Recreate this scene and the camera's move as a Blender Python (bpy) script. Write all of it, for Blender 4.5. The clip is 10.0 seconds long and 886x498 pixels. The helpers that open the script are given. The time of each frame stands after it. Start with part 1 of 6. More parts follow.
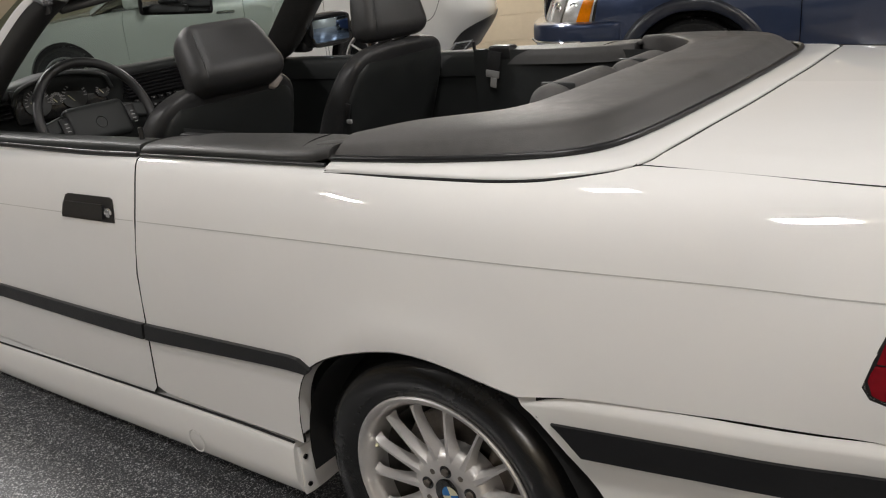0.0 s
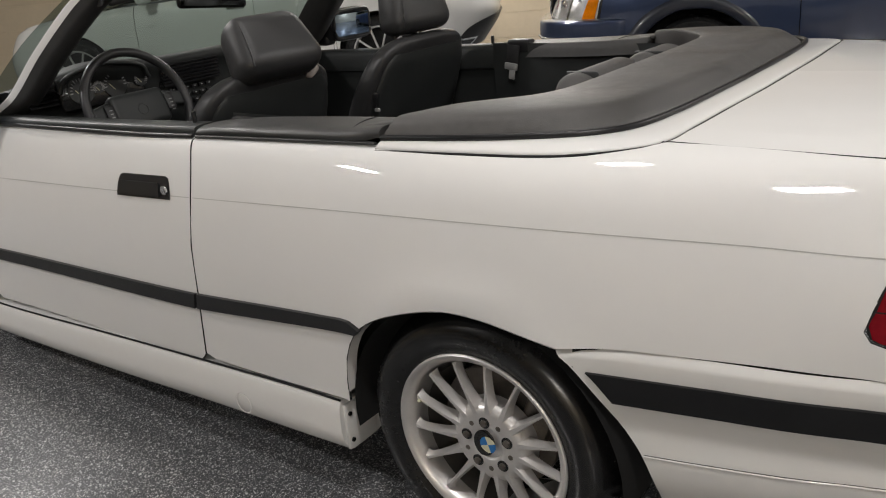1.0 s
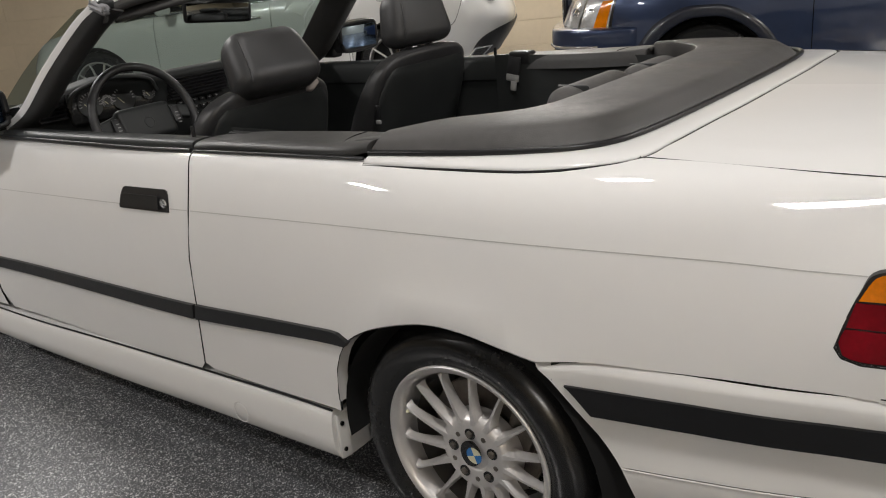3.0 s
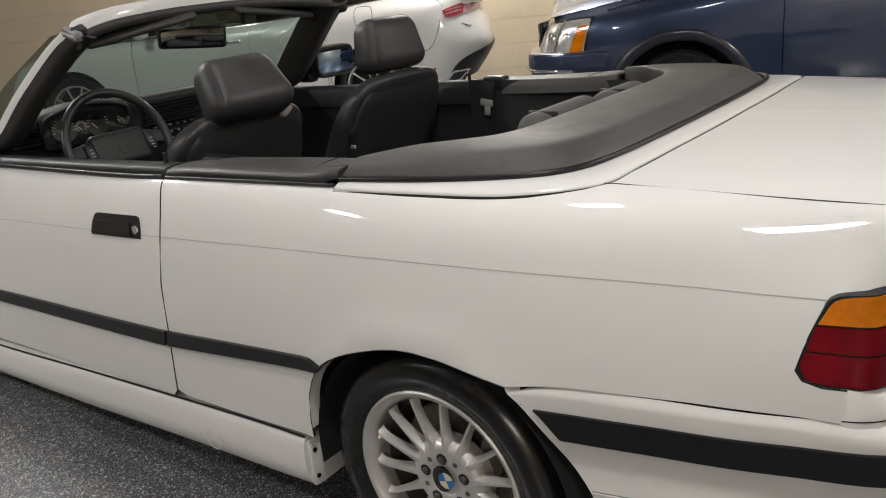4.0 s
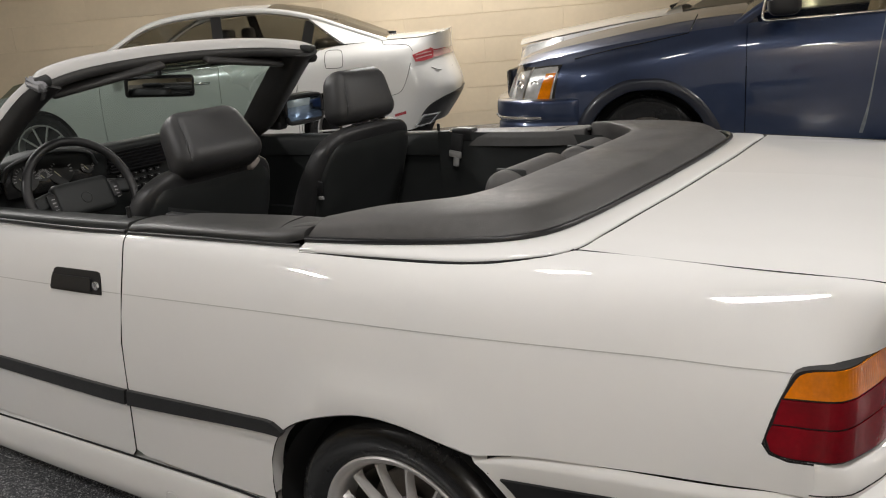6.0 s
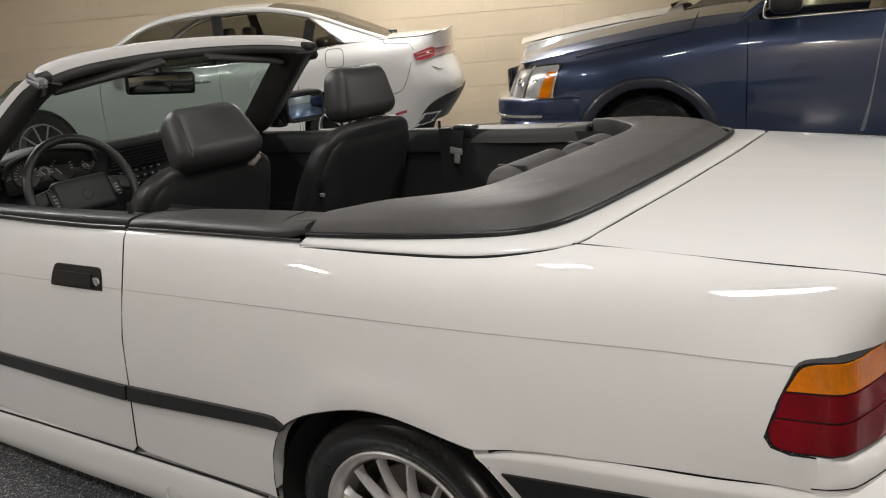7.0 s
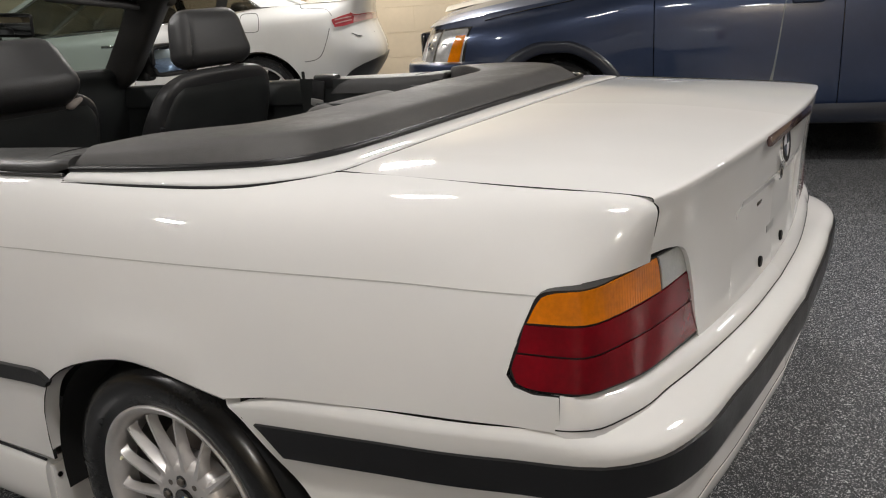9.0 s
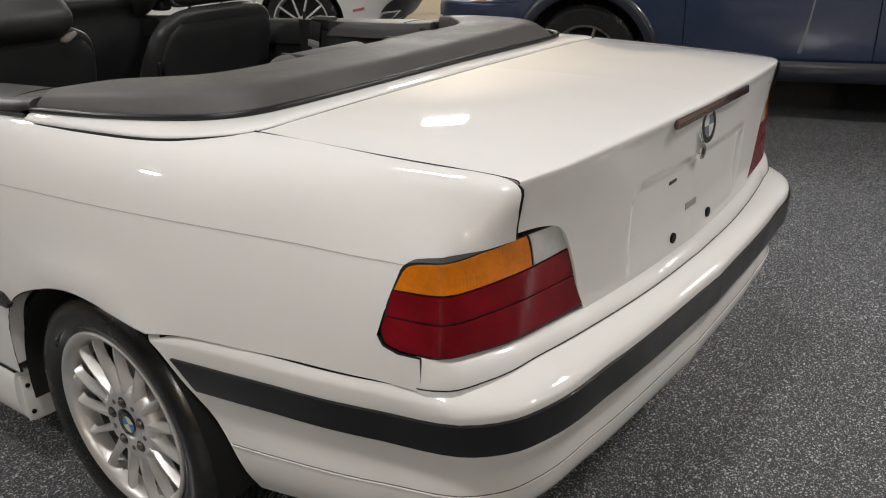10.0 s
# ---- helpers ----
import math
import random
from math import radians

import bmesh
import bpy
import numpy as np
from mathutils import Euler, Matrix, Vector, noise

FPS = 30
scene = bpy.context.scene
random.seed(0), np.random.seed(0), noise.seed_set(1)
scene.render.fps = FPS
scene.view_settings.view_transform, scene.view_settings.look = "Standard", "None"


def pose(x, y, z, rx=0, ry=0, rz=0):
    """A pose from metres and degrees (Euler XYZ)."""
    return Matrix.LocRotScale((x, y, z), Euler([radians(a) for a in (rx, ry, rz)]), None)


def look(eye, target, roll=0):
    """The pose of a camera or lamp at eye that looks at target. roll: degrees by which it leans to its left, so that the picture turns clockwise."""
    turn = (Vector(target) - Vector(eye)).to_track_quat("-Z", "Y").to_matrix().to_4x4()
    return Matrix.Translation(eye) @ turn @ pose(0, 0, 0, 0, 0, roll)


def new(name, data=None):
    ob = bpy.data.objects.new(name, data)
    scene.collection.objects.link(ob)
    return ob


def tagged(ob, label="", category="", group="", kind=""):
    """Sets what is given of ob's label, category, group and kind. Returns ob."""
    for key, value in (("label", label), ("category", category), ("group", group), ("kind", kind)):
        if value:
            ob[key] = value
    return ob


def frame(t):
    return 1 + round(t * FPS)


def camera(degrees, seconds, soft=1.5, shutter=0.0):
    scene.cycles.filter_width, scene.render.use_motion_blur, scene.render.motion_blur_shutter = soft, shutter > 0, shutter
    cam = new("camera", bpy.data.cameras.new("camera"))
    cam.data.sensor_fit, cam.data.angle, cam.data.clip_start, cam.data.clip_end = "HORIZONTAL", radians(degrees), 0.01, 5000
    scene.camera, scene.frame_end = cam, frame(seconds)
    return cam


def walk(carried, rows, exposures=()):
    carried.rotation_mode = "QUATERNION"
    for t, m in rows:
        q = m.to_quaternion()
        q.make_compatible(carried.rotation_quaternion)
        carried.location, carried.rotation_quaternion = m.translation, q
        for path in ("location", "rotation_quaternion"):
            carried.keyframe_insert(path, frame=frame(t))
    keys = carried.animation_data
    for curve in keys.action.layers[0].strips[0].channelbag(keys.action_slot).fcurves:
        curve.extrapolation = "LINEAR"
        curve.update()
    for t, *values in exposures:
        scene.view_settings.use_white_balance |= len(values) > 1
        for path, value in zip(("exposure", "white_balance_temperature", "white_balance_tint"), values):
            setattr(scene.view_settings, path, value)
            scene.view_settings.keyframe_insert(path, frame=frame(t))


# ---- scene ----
cam = camera(57.4, 10.0, soft=1.1)
PATH = [
    (0, (0.856, -1.815, 1.318), (-0.306, -0.348, 0.613), -5.8),
    (0.5, (0.858, -1.955, 1.321), (-0.289, -0.486, 0.595), -5.6),
    (1, (0.879, -2.006, 1.329), (-0.272, -0.533, 0.619), -5.4),
    (1.5, (0.972, -2.009, 1.33), (-0.092, -0.475, 0.612), -5.3),
    (2, (1.002, -1.981, 1.33), (-0.035, -0.429, 0.61), -5.7),
    (2.5, (0.988, -1.97, 1.344), (-0.09, -0.445, 0.628), -6.0),
    (3, (0.955, -1.972, 1.345), (-0.244, -0.528, 0.654), -6.0),
    (4.5, (0.989, -1.945, 1.376), (-0.143, -0.413, 0.766), -5.4),
    (5, (0.986, -1.929, 1.403), (-0.115, -0.362, 0.827), -4.7),
    (5.5, (0.973, -1.932, 1.404), (-0.143, -0.372, 0.836), -4.8),
    (7, (0.97, -1.934, 1.389), (-0.151, -0.378, 0.823), -4.9),
    (7.5, (0.985, -1.936, 1.385), (-0.134, -0.378, 0.819), -4.8),
    (8, (1.079, -1.91, 1.324), (-0.033, -0.347, 0.756), -4.6),
    (8.5, (1.147, -1.812, 1.266), (0.055, -0.239, 0.687), -4.5),
    (9, (1.195, -1.664, 1.24), (0.167, -0.063, 0.622), -4.0),
    (9.5, (1.334, -1.565, 1.26), (0.257, -0.052, 0.519), -2.4),
    (10, (1.448, -1.566, 1.311), (0.338, -0.094, 0.538), -1.8),
]
walk(cam, [(t, look(eye, target, roll)) for t, eye, target, roll in PATH])

# ---- world and lights ----
world = bpy.data.worlds.new("world")
scene.world = world
world.use_nodes = True
world.node_tree.nodes["Background"].inputs[0].default_value = (0.5, 0.46, 0.40, 1)
world.node_tree.nodes["Background"].inputs[1].default_value = 0.01
CEIL = 3.45
# (x, y, turn, length, width, watts): unseen ceiling lights; four placed from highlights, the rest added as fill
FIXTURES = [(-3.5, -3.4, 33, .32, .32, 94), (.9, -1.75, 33, .30, .30, 36), (-3.6, 5.0, 33, .5, .5, 120), 
            (-4.9, -.2, 33, .5, .5, 105), (-7.6, 4.4, 33, .5, .5, 36), (4.8, 6.6, 33, .5, .5, 78), (3.7, -6.9, 33, .5, .5, 138), (6.0, .6, 33, .5, .5, 20), (-.55, -.25, 33, .30, .30, 11), (2.5, 1.7, 33, .5, .5, 66), (8.2, 5.4, 33, .5, .5, 62)]

# ---- materials ----
def rgba(c):
    return (*c, 1.0)


def material(name, color, rough=0.5, metal=0.0, coat=0.0, var=0.0, scale=8.0, bump=0.0, bscale=60.0, spec=0.5, trans=0.0, emit=None, per_object=0.0, ior=1.45):
    """A surface with cloudy and fine variation of its colour and gloss, and a fine relief."""
    m = bpy.data.materials.new(name)
    m.use_nodes = True
    nt = m.node_tree
    b = nt.nodes["Principled BSDF"]
    b.inputs["Base Color"].default_value = rgba(color)
    b.inputs["Roughness"].default_value = rough
    b.inputs["Metallic"].default_value = metal
    b.inputs["Coat Weight"].default_value = coat
    b.inputs["Coat Roughness"].default_value = 0.03
    b.inputs["Specular IOR Level"].default_value = spec
    b.inputs["IOR"].default_value = ior
    b.inputs["Transmission Weight"].default_value = trans
    if emit:
        b.inputs["Emission Color"].default_value = rgba(emit[0])
        b.inputs["Emission Strength"].default_value = emit[1]
    tc = nt.nodes.new("ShaderNodeTexCoord")
    if var or per_object:
        n1 = nt.nodes.new("ShaderNodeTexNoise")
        n1.inputs["Scale"].default_value = scale
        n1.inputs["Detail"].default_value = 6
        nt.links.new(tc.outputs["Object"], n1.inputs["Vector"])
        n2 = nt.nodes.new("ShaderNodeTexNoise")
        n2.inputs["Scale"].default_value = scale * 9
        n2.inputs["Detail"].default_value = 3
        nt.links.new(tc.outputs["Object"], n2.inputs["Vector"])
        add = nt.nodes.new("ShaderNodeMath")
        add.operation = "MULTIPLY_ADD"
        nt.links.new(n2.outputs["Fac"], add.inputs[0])
        add.inputs[1].default_value = 0.4
        nt.links.new(n1.outputs["Fac"], add.inputs[2])
        rng = nt.nodes.new("ShaderNodeMapRange")
        rng.inputs["From Min"].default_value, rng.inputs["From Max"].default_value = 0.4, 1.0
        rng.inputs["To Min"].default_value, rng.inputs["To Max"].default_value = 1 - var, 1 + var
        nt.links.new(add.outputs[0], rng.inputs["Value"])
        src = rng.outputs[0]
        if per_object:
            oi = nt.nodes.new("ShaderNodeObjectInfo")
            r2 = nt.nodes.new("ShaderNodeMapRange")
            r2.inputs["To Min"].default_value, r2.inputs["To Max"].default_value = 1 - per_object, 1 + per_object
            nt.links.new(oi.outputs["Random"], r2.inputs["Value"])
            mu = nt.nodes.new("ShaderNodeMath")
            mu.operation = "MULTIPLY"
            nt.links.new(src, mu.inputs[0])
            nt.links.new(r2.outputs[0], mu.inputs[1])
            src = mu.outputs[0]
        hsv = nt.nodes.new("ShaderNodeHueSaturation")
        hsv.inputs["Color"].default_value = rgba(color)
        nt.links.new(src, hsv.inputs["Value"])
        nt.links.new(hsv.outputs[0], b.inputs["Base Color"])
        rr = nt.nodes.new("ShaderNodeMapRange")
        rr.inputs["From Min"].default_value, rr.inputs["From Max"].default_value = 0.4, 1.0
        rr.inputs["To Min"].default_value, rr.inputs["To Max"].default_value = max(0.02, rough * (1 - var)), min(1, rough * (1 + var))
        nt.links.new(add.outputs[0], rr.inputs["Value"])
        nt.links.new(rr.outputs[0], b.inputs["Roughness"])
    if bump:
        nb = nt.nodes.new("ShaderNodeTexNoise")
        nb.inputs["Scale"].default_value = bscale
        nb.inputs["Detail"].default_value = 5
        nt.links.new(tc.outputs["Object"], nb.inputs["Vector"])
        bp = nt.nodes.new("ShaderNodeBump")
        bp.inputs["Strength"].default_value = bump
        bp.inputs["Distance"].default_value = 0.002
        nt.links.new(nb.outputs["Fac"], bp.inputs["Height"])
        nt.links.new(bp.outputs[0], b.inputs["Normal"])
    return m


def flake_floor():
    """Grey epoxy with scattered light, mid and dark vinyl flakes under a worn clear coat."""
    m = material("epoxy_flake_floor", (0.078, 0.080, 0.085), 0.22, var=0.10, scale=0.9, bump=0.10, bscale=160)
    nt = m.node_tree
    b = nt.nodes["Principled BSDF"]
    tc = nt.nodes["Texture Coordinate"]
    base = b.inputs["Base Color"].links[0].from_socket
    for sc, lo, col in ((420, 0.66, (0.132, 0.135, 0.142)), (500, 0.78, (0.055, 0.056, 0.058)), (430, 0.87, (0.40, 0.405, 0.41)), (240, 0.965, (0.50, 0.505, 0.51))):
        v = nt.nodes.new("ShaderNodeTexVoronoi")
        v.inputs["Scale"].default_value = sc
        mp = nt.nodes.new("ShaderNodeMapping")
        mp.inputs["Location"].default_value = (sc * .37, sc * .71, 0.1)
        mp.inputs["Scale"].default_value = (1.0, 0.8, 0.02)
        nt.links.new(tc.outputs["Object"], mp.inputs["Vector"])
        nt.links.new(mp.outputs[0], v.inputs["Vector"])
        sp = nt.nodes.new("ShaderNodeSeparateColor")
        nt.links.new(v.outputs["Color"], sp.inputs[0])
        g = nt.nodes.new("ShaderNodeMath")
        g.operation = "GREATER_THAN"
        g.inputs[1].default_value = lo
        nt.links.new(sp.outputs[0], g.inputs[0])
        mx = nt.nodes.new("ShaderNodeMix")
        mx.data_type = "RGBA"
        nt.links.new(g.outputs[0], mx.inputs["Factor"])
        nt.links.new(base, mx.inputs["A"])
        mx.inputs["B"].default_value = rgba(col)
        base = mx.outputs["Result"]
    nt.links.new(base, b.inputs["Base Color"])
    return m


def ribbed(m, scale, axis):
    """Adds moulded ribs to a lens."""
    nt = m.node_tree
    w = nt.nodes.new("ShaderNodeTexWave")
    w.bands_direction = axis
    w.inputs["Scale"].default_value = scale
    tc = nt.nodes.new("ShaderNodeTexCoord")
    nt.links.new(tc.outputs["Object"], w.inputs["Vector"])
    bp = nt.nodes.new("ShaderNodeBump")
    bp.inputs["Strength"].default_value = 0.55
    bp.inputs["Distance"].default_value = 0.003
    nt.links.new(w.outputs["Fac"], bp.inputs["Height"])
    nt.links.new(bp.outputs[0], nt.nodes["Principled BSDF"].inputs["Normal"])
    return m


WHITE = material("white_car_paint", (0.755, 0.745, 0.73), 0.75, coat=1.0, var=0.015, scale=3, spec=0.12)
WHITE_PLASTIC = material("white_painted_plastic", (0.745, 0.735, 0.715), 0.75, coat=0.9, var=0.02, scale=4, spec=0.12)
# near-black: the shade of gaps and holes as colour, also the black liners
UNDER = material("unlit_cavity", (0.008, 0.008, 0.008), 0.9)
VINYL = material("black_vinyl", (0.050, 0.049, 0.048), 0.46, var=0.22, scale=7, bump=0.35, bscale=420)
VINYL_WORN = material("dusty_black_vinyl", (0.070, 0.067, 0.065), 0.55, var=0.35, scale=5, bump=0.35, bscale=380)
LEATHER = material("black_leather", (0.030, 0.030, 0.031), 0.37, var=0.2, scale=9, bump=0.4, bscale=300)
LEATHER_GREY = material("greyer_black_leather", (0.037, 0.037, 0.038), 0.42, var=0.2, scale=9, bump=0.4, bscale=300)
RUBBER = material("black_rubber", (0.009, 0.009, 0.010), 0.34, var=0.2, scale=12, bump=0.1, bscale=90)
TYRE = material("dressed_tyre_rubber", (0.009, 0.009, 0.009), 0.24, var=0.3, scale=10, bump=0.08, bscale=60, spec=0.7)
TRIM = material("black_trim_plastic", (0.016, 0.016, 0.017), 0.36, var=0.15, scale=20, bump=0.15, bscale=250)
INTERIOR = material("black_interior_plastic", (0.021, 0.023, 0.023), 0.5, var=0.15, scale=14, bump=0.3, bscale=260)
CARPET = material("black_carpet", (0.010, 0.010, 0.011), 0.95, var=0.3, scale=40, bump=0.8, bscale=500)
ALLOY = material("silver_alloy", (0.62, 0.60, 0.585), 0.38, metal=0.60, var=0.08, scale=14, bump=0.03, bscale=120)
ALLOY_IN = material("dark_alloy_barrel", (0.115, 0.11, 0.10), 0.45, metal=0.7, var=0.25, scale=14)
STEEL = material("brake_steel", (0.18, 0.16, 0.14), 0.45, metal=0.8, var=0.4, scale=25)
CHROME = material("chrome", (0.78, 0.78, 0.78), 0.08, metal=1.0, var=0.05, scale=30)
AMBER = material("amber_lens", (0.70, 0.195, 0.001), 0.11, coat=0.5, var=0.30, scale=16, spec=0.4)
RED = material("red_lens", (0.180, 0.0015, 0.007), 0.12, coat=0.12, var=0.35, scale=14, spec=0.3)
CLEAR = material("clear_lens", (0.60, 0.62, 0.61), 0.12, coat=1.0, var=0.15, scale=30)
ribbed(AMBER, 55, "Y").node_tree.nodes["Bump"].inputs["Strength"].default_value = 0.16
ribbed(CLEAR, 110, "Y").node_tree.nodes["Bump"].inputs["Strength"].default_value = 0.35
JOINT = material("panel_joint", (0.10, 0.10, 0.095), 0.7)
GASKET = material("lamp_gasket", (0.010, 0.010, 0.011), 0.5)
BRAKE_LENS = material("dark_red_lens", (0.075, 0.040, 0.038), 0.16, coat=1.0, var=0.1, scale=20)
FLOOR = flake_floor()
WALL = material("cream_painted_block", (0.60, 0.505, 0.365), 0.55, var=0.07, scale=2.2, bump=0.25, bscale=40, per_object=0.03)
MORTAR = material("painted_mortar", (0.64, 0.545, 0.40), 0.7, var=0.1, scale=6)
CEILING_MAT = material("white_ceiling", (0.62, 0.60, 0.56), 0.8, var=0.06, scale=2)
PEARL = material("pearl_white_paint", (0.70, 0.695, 0.67), 0.4, metal=0.12, coat=1.0, var=0.03, scale=4)
SILVER = material("silver_paint", (0.56, 0.555, 0.54), 0.28, metal=0.55, coat=1.0, var=0.03, scale=4)
BLUE = material("dark_blue_paint", (0.023, 0.038, 0.086), 0.31, metal=0.45, coat=1.0, var=0.1, scale=3)
DUST = material("dust_on_hood", (0.205, 0.170, 0.122), 0.6, var=0.15, scale=5)
LAMP_GLOW = material("lamp_diffuser", (0.9, 0.9, 0.9), 0.5, emit=((1.0, 0.955, 0.88), 14.0))
METAL_GREY = material("painted_grey_metal", (0.30, 0.30, 0.295), 0.45, var=0.05, scale=6)
MARK_BLUE = material("enamel_blue", (0.03, 0.16, 0.42), 0.2, coat=0.6, var=0.05, scale=50)
MARK_CREAM = material("enamel_cream", (0.62, 0.60, 0.42), 0.25, coat=0.6, var=0.05, scale=50)
MARK_PALE = material("faded_enamel_blue", (0.22, 0.27, 0.36), 0.2, metal=0.4, coat=0.6)
MARK_BLACK = material("enamel_black", (0.012, 0.012, 0.012), 0.25, coat=0.6)
MARK_GREY = material("printed_grey", (0.55, 0.55, 0.55), 0.5)
TAPE = material("crumpled_silver_cover", (0.24, 0.24, 0.25), 0.45, metal=0.0, var=0.3, scale=20, bump=0.6, bscale=40)
CLOTH = material("pale_cloth", (0.34, 0.30, 0.28), 0.7, var=0.2, scale=20)
# the blue of the mirrored light is put into the glass colour
MIRROR = material("blue_reflection_glass", (0.36, 0.50, 0.72), 0.02, metal=1.0)


def glass(name, tint, rough=0.0):
    """A thin pane: clear, tinted, with a sharp gloss."""
    m = bpy.data.materials.new(name)
    m.use_nodes = True
    nt = m.node_tree
    out = nt.nodes["Material Output"]
    nt.nodes.remove(nt.nodes["Principled BSDF"])
    tr, gl, mix, lw, pw, ma = (nt.nodes.new("ShaderNode" + k) for k in ("BsdfTransparent", "BsdfGlossy", "MixShader", "LayerWeight", "Math", "Math"))
    tr.inputs[0].default_value = rgba(tint)
    gl.inputs["Roughness"].default_value = rough
    pw.operation, ma.operation = "POWER", "MULTIPLY_ADD"
    pw.inputs[1].default_value = 4.0
    ma.inputs[1].default_value, ma.inputs[2].default_value = 0.8, 0.045
    nt.links.new(lw.outputs["Facing"], pw.inputs[0])
    nt.links.new(pw.outputs[0], ma.inputs[0])
    nt.links.new(ma.outputs[0], mix.inputs[0])
    nt.links.new(tr.outputs[0], mix.inputs[1])
    nt.links.new(gl.outputs[0], mix.inputs[2])
    nt.links.new(mix.outputs[0], out.inputs[0])
    return m


WINDSCREEN = glass("green_tinted_glass", (0.36, 0.43, 0.40))
DARKGLASS = glass("smoked_glass", (0.50, 0.50, 0.47))
CLEARGLASS = glass("pale_tinted_glass", (0.72, 0.71, 0.64))
# tan tint painted for the beige wall reflected in the pane
REARGLASS = glass("wall_reflection_rear_glass", (0.52, 0.46, 0.34))
LENSGLASS = glass("clear_cover", (0.92, 0.93, 0.94))

# ---- building tools ----
def link(name, verts, faces, mat, parent=None, label="", smooth=True, sharp=None, normals=None, rim=None):
    """One mesh object from vertices and faces; sharp: the angle in degrees past which an edge stays hard."""
    me = bpy.data.meshes.new(name)
    me.from_pydata([tuple(v) for v in verts], [], [tuple(f) for f in faces])
    me.update()
    me.materials.append(mat)
    if smooth:
        me.polygons.foreach_set("use_smooth", [True] * len(me.polygons))
        if sharp:
            me.set_sharp_from_angle(angle=radians(sharp))
    # folded edges take a second material, such as near-black for gap shade
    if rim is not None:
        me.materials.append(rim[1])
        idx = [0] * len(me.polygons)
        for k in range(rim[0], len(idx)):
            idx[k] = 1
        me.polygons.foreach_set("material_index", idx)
    if normals is not None:
        me.normals_split_custom_set(normals)
    ob = new(name, me)
    if parent:
        ob.parent = parent
    if label:
        ob["label"] = label
    return ob


def part(name, bm, mat, parent=None, label="", sharp=35):
    """Links a bmesh as one object under a thing or a part."""
    bmesh.ops.recalc_face_normals(bm, faces=bm.faces[:])
    me = bpy.data.meshes.new(name)
    bm.to_mesh(me)
    bm.free()
    me.materials.append(mat)
    me.polygons.foreach_set("use_smooth", [True] * len(me.polygons))
    me.set_sharp_from_angle(angle=radians(sharp))
    ob = new(name, me)
    if parent:
        ob.parent = parent
    if label:
        ob["label"] = label
    return ob


def empty(name, m=None, label="", category="", group="", kind=""):
    ob = new(name)
    ob.empty_display_size = 0.1
    if m is not None:
        ob.matrix_basis = m
    return tagged(ob, label, category, group, kind)


def under(name, parent, label=""):
    """A part that only holds sub-parts."""
    ob = new(name)
    ob.empty_display_size = 0.05
    ob.parent = parent
    if label:
        ob["label"] = label
    return ob


def box(size, at=(0, 0, 0), bevel=0.0, seg=2, rot=(0, 0, 0), bm=None):
    """A rounded block, added to bm or a new bmesh."""
    b = bmesh.new()
    bmesh.ops.create_cube(b, size=1.0)
    bmesh.ops.scale(b, vec=size, verts=b.verts)
    if bevel:
        bmesh.ops.bevel(b, geom=b.edges[:] , offset=bevel, segments=seg, affect="EDGES", profile=0.5)
    bmesh.ops.transform(b, matrix=pose(*at, *rot), verts=b.verts)
    return merge(bm, b)


def merge(bm, b):
    if bm is None:
        return b
    me = bpy.data.meshes.new("tmp")
    b.to_mesh(me)
    b.free()
    bm.from_mesh(me)
    bpy.data.meshes.remove(me)
    return bm


def cyl(r, h, at=(0, 0, 0), rot=(0, 0, 0), seg=24, r2=None, bevel=0.0, bm=None):
    b = bmesh.new()
    bmesh.ops.create_cone(b, cap_ends=True, segments=seg, radius1=r, radius2=r if r2 is None else r2, depth=h)
    if bevel:
        bmesh.ops.bevel(b, geom=[e for e in b.edges if e.calc_length() > 0 and len(e.link_faces) == 2 and e.calc_face_angle(0) > 0.9], offset=bevel, segments=2, affect="EDGES")
    bmesh.ops.transform(b, matrix=pose(*at, *rot), verts=b.verts)
    return merge(bm, b)


def lathe(profile, seg=64, axis="Y", at=(0, 0, 0), closed=False):
    """Turns a profile of (radius, height) about an axis."""
    verts, faces = [], []
    n = len(profile)
    for i in range(seg):
        a = 2 * math.pi * i / seg
        for r, h in profile:
            p = (r * math.cos(a), h, r * math.sin(a)) if axis == "Y" else (r * math.cos(a), r * math.sin(a), h)
            verts.append((p[0] + at[0], p[1] + at[1], p[2] + at[2]))
    for i in range(seg):
        j = (i + 1) % seg
        for k in range(n if closed else n - 1):
            l = (k + 1) % n
            faces.append((i * n + k, i * n + l, j * n + l, j * n + k))
    bm = bmesh.new()
    vs = [bm.verts.new(v) for v in verts]
    for f in faces:
        bm.faces.new([vs[q] for q in f])
    return bm


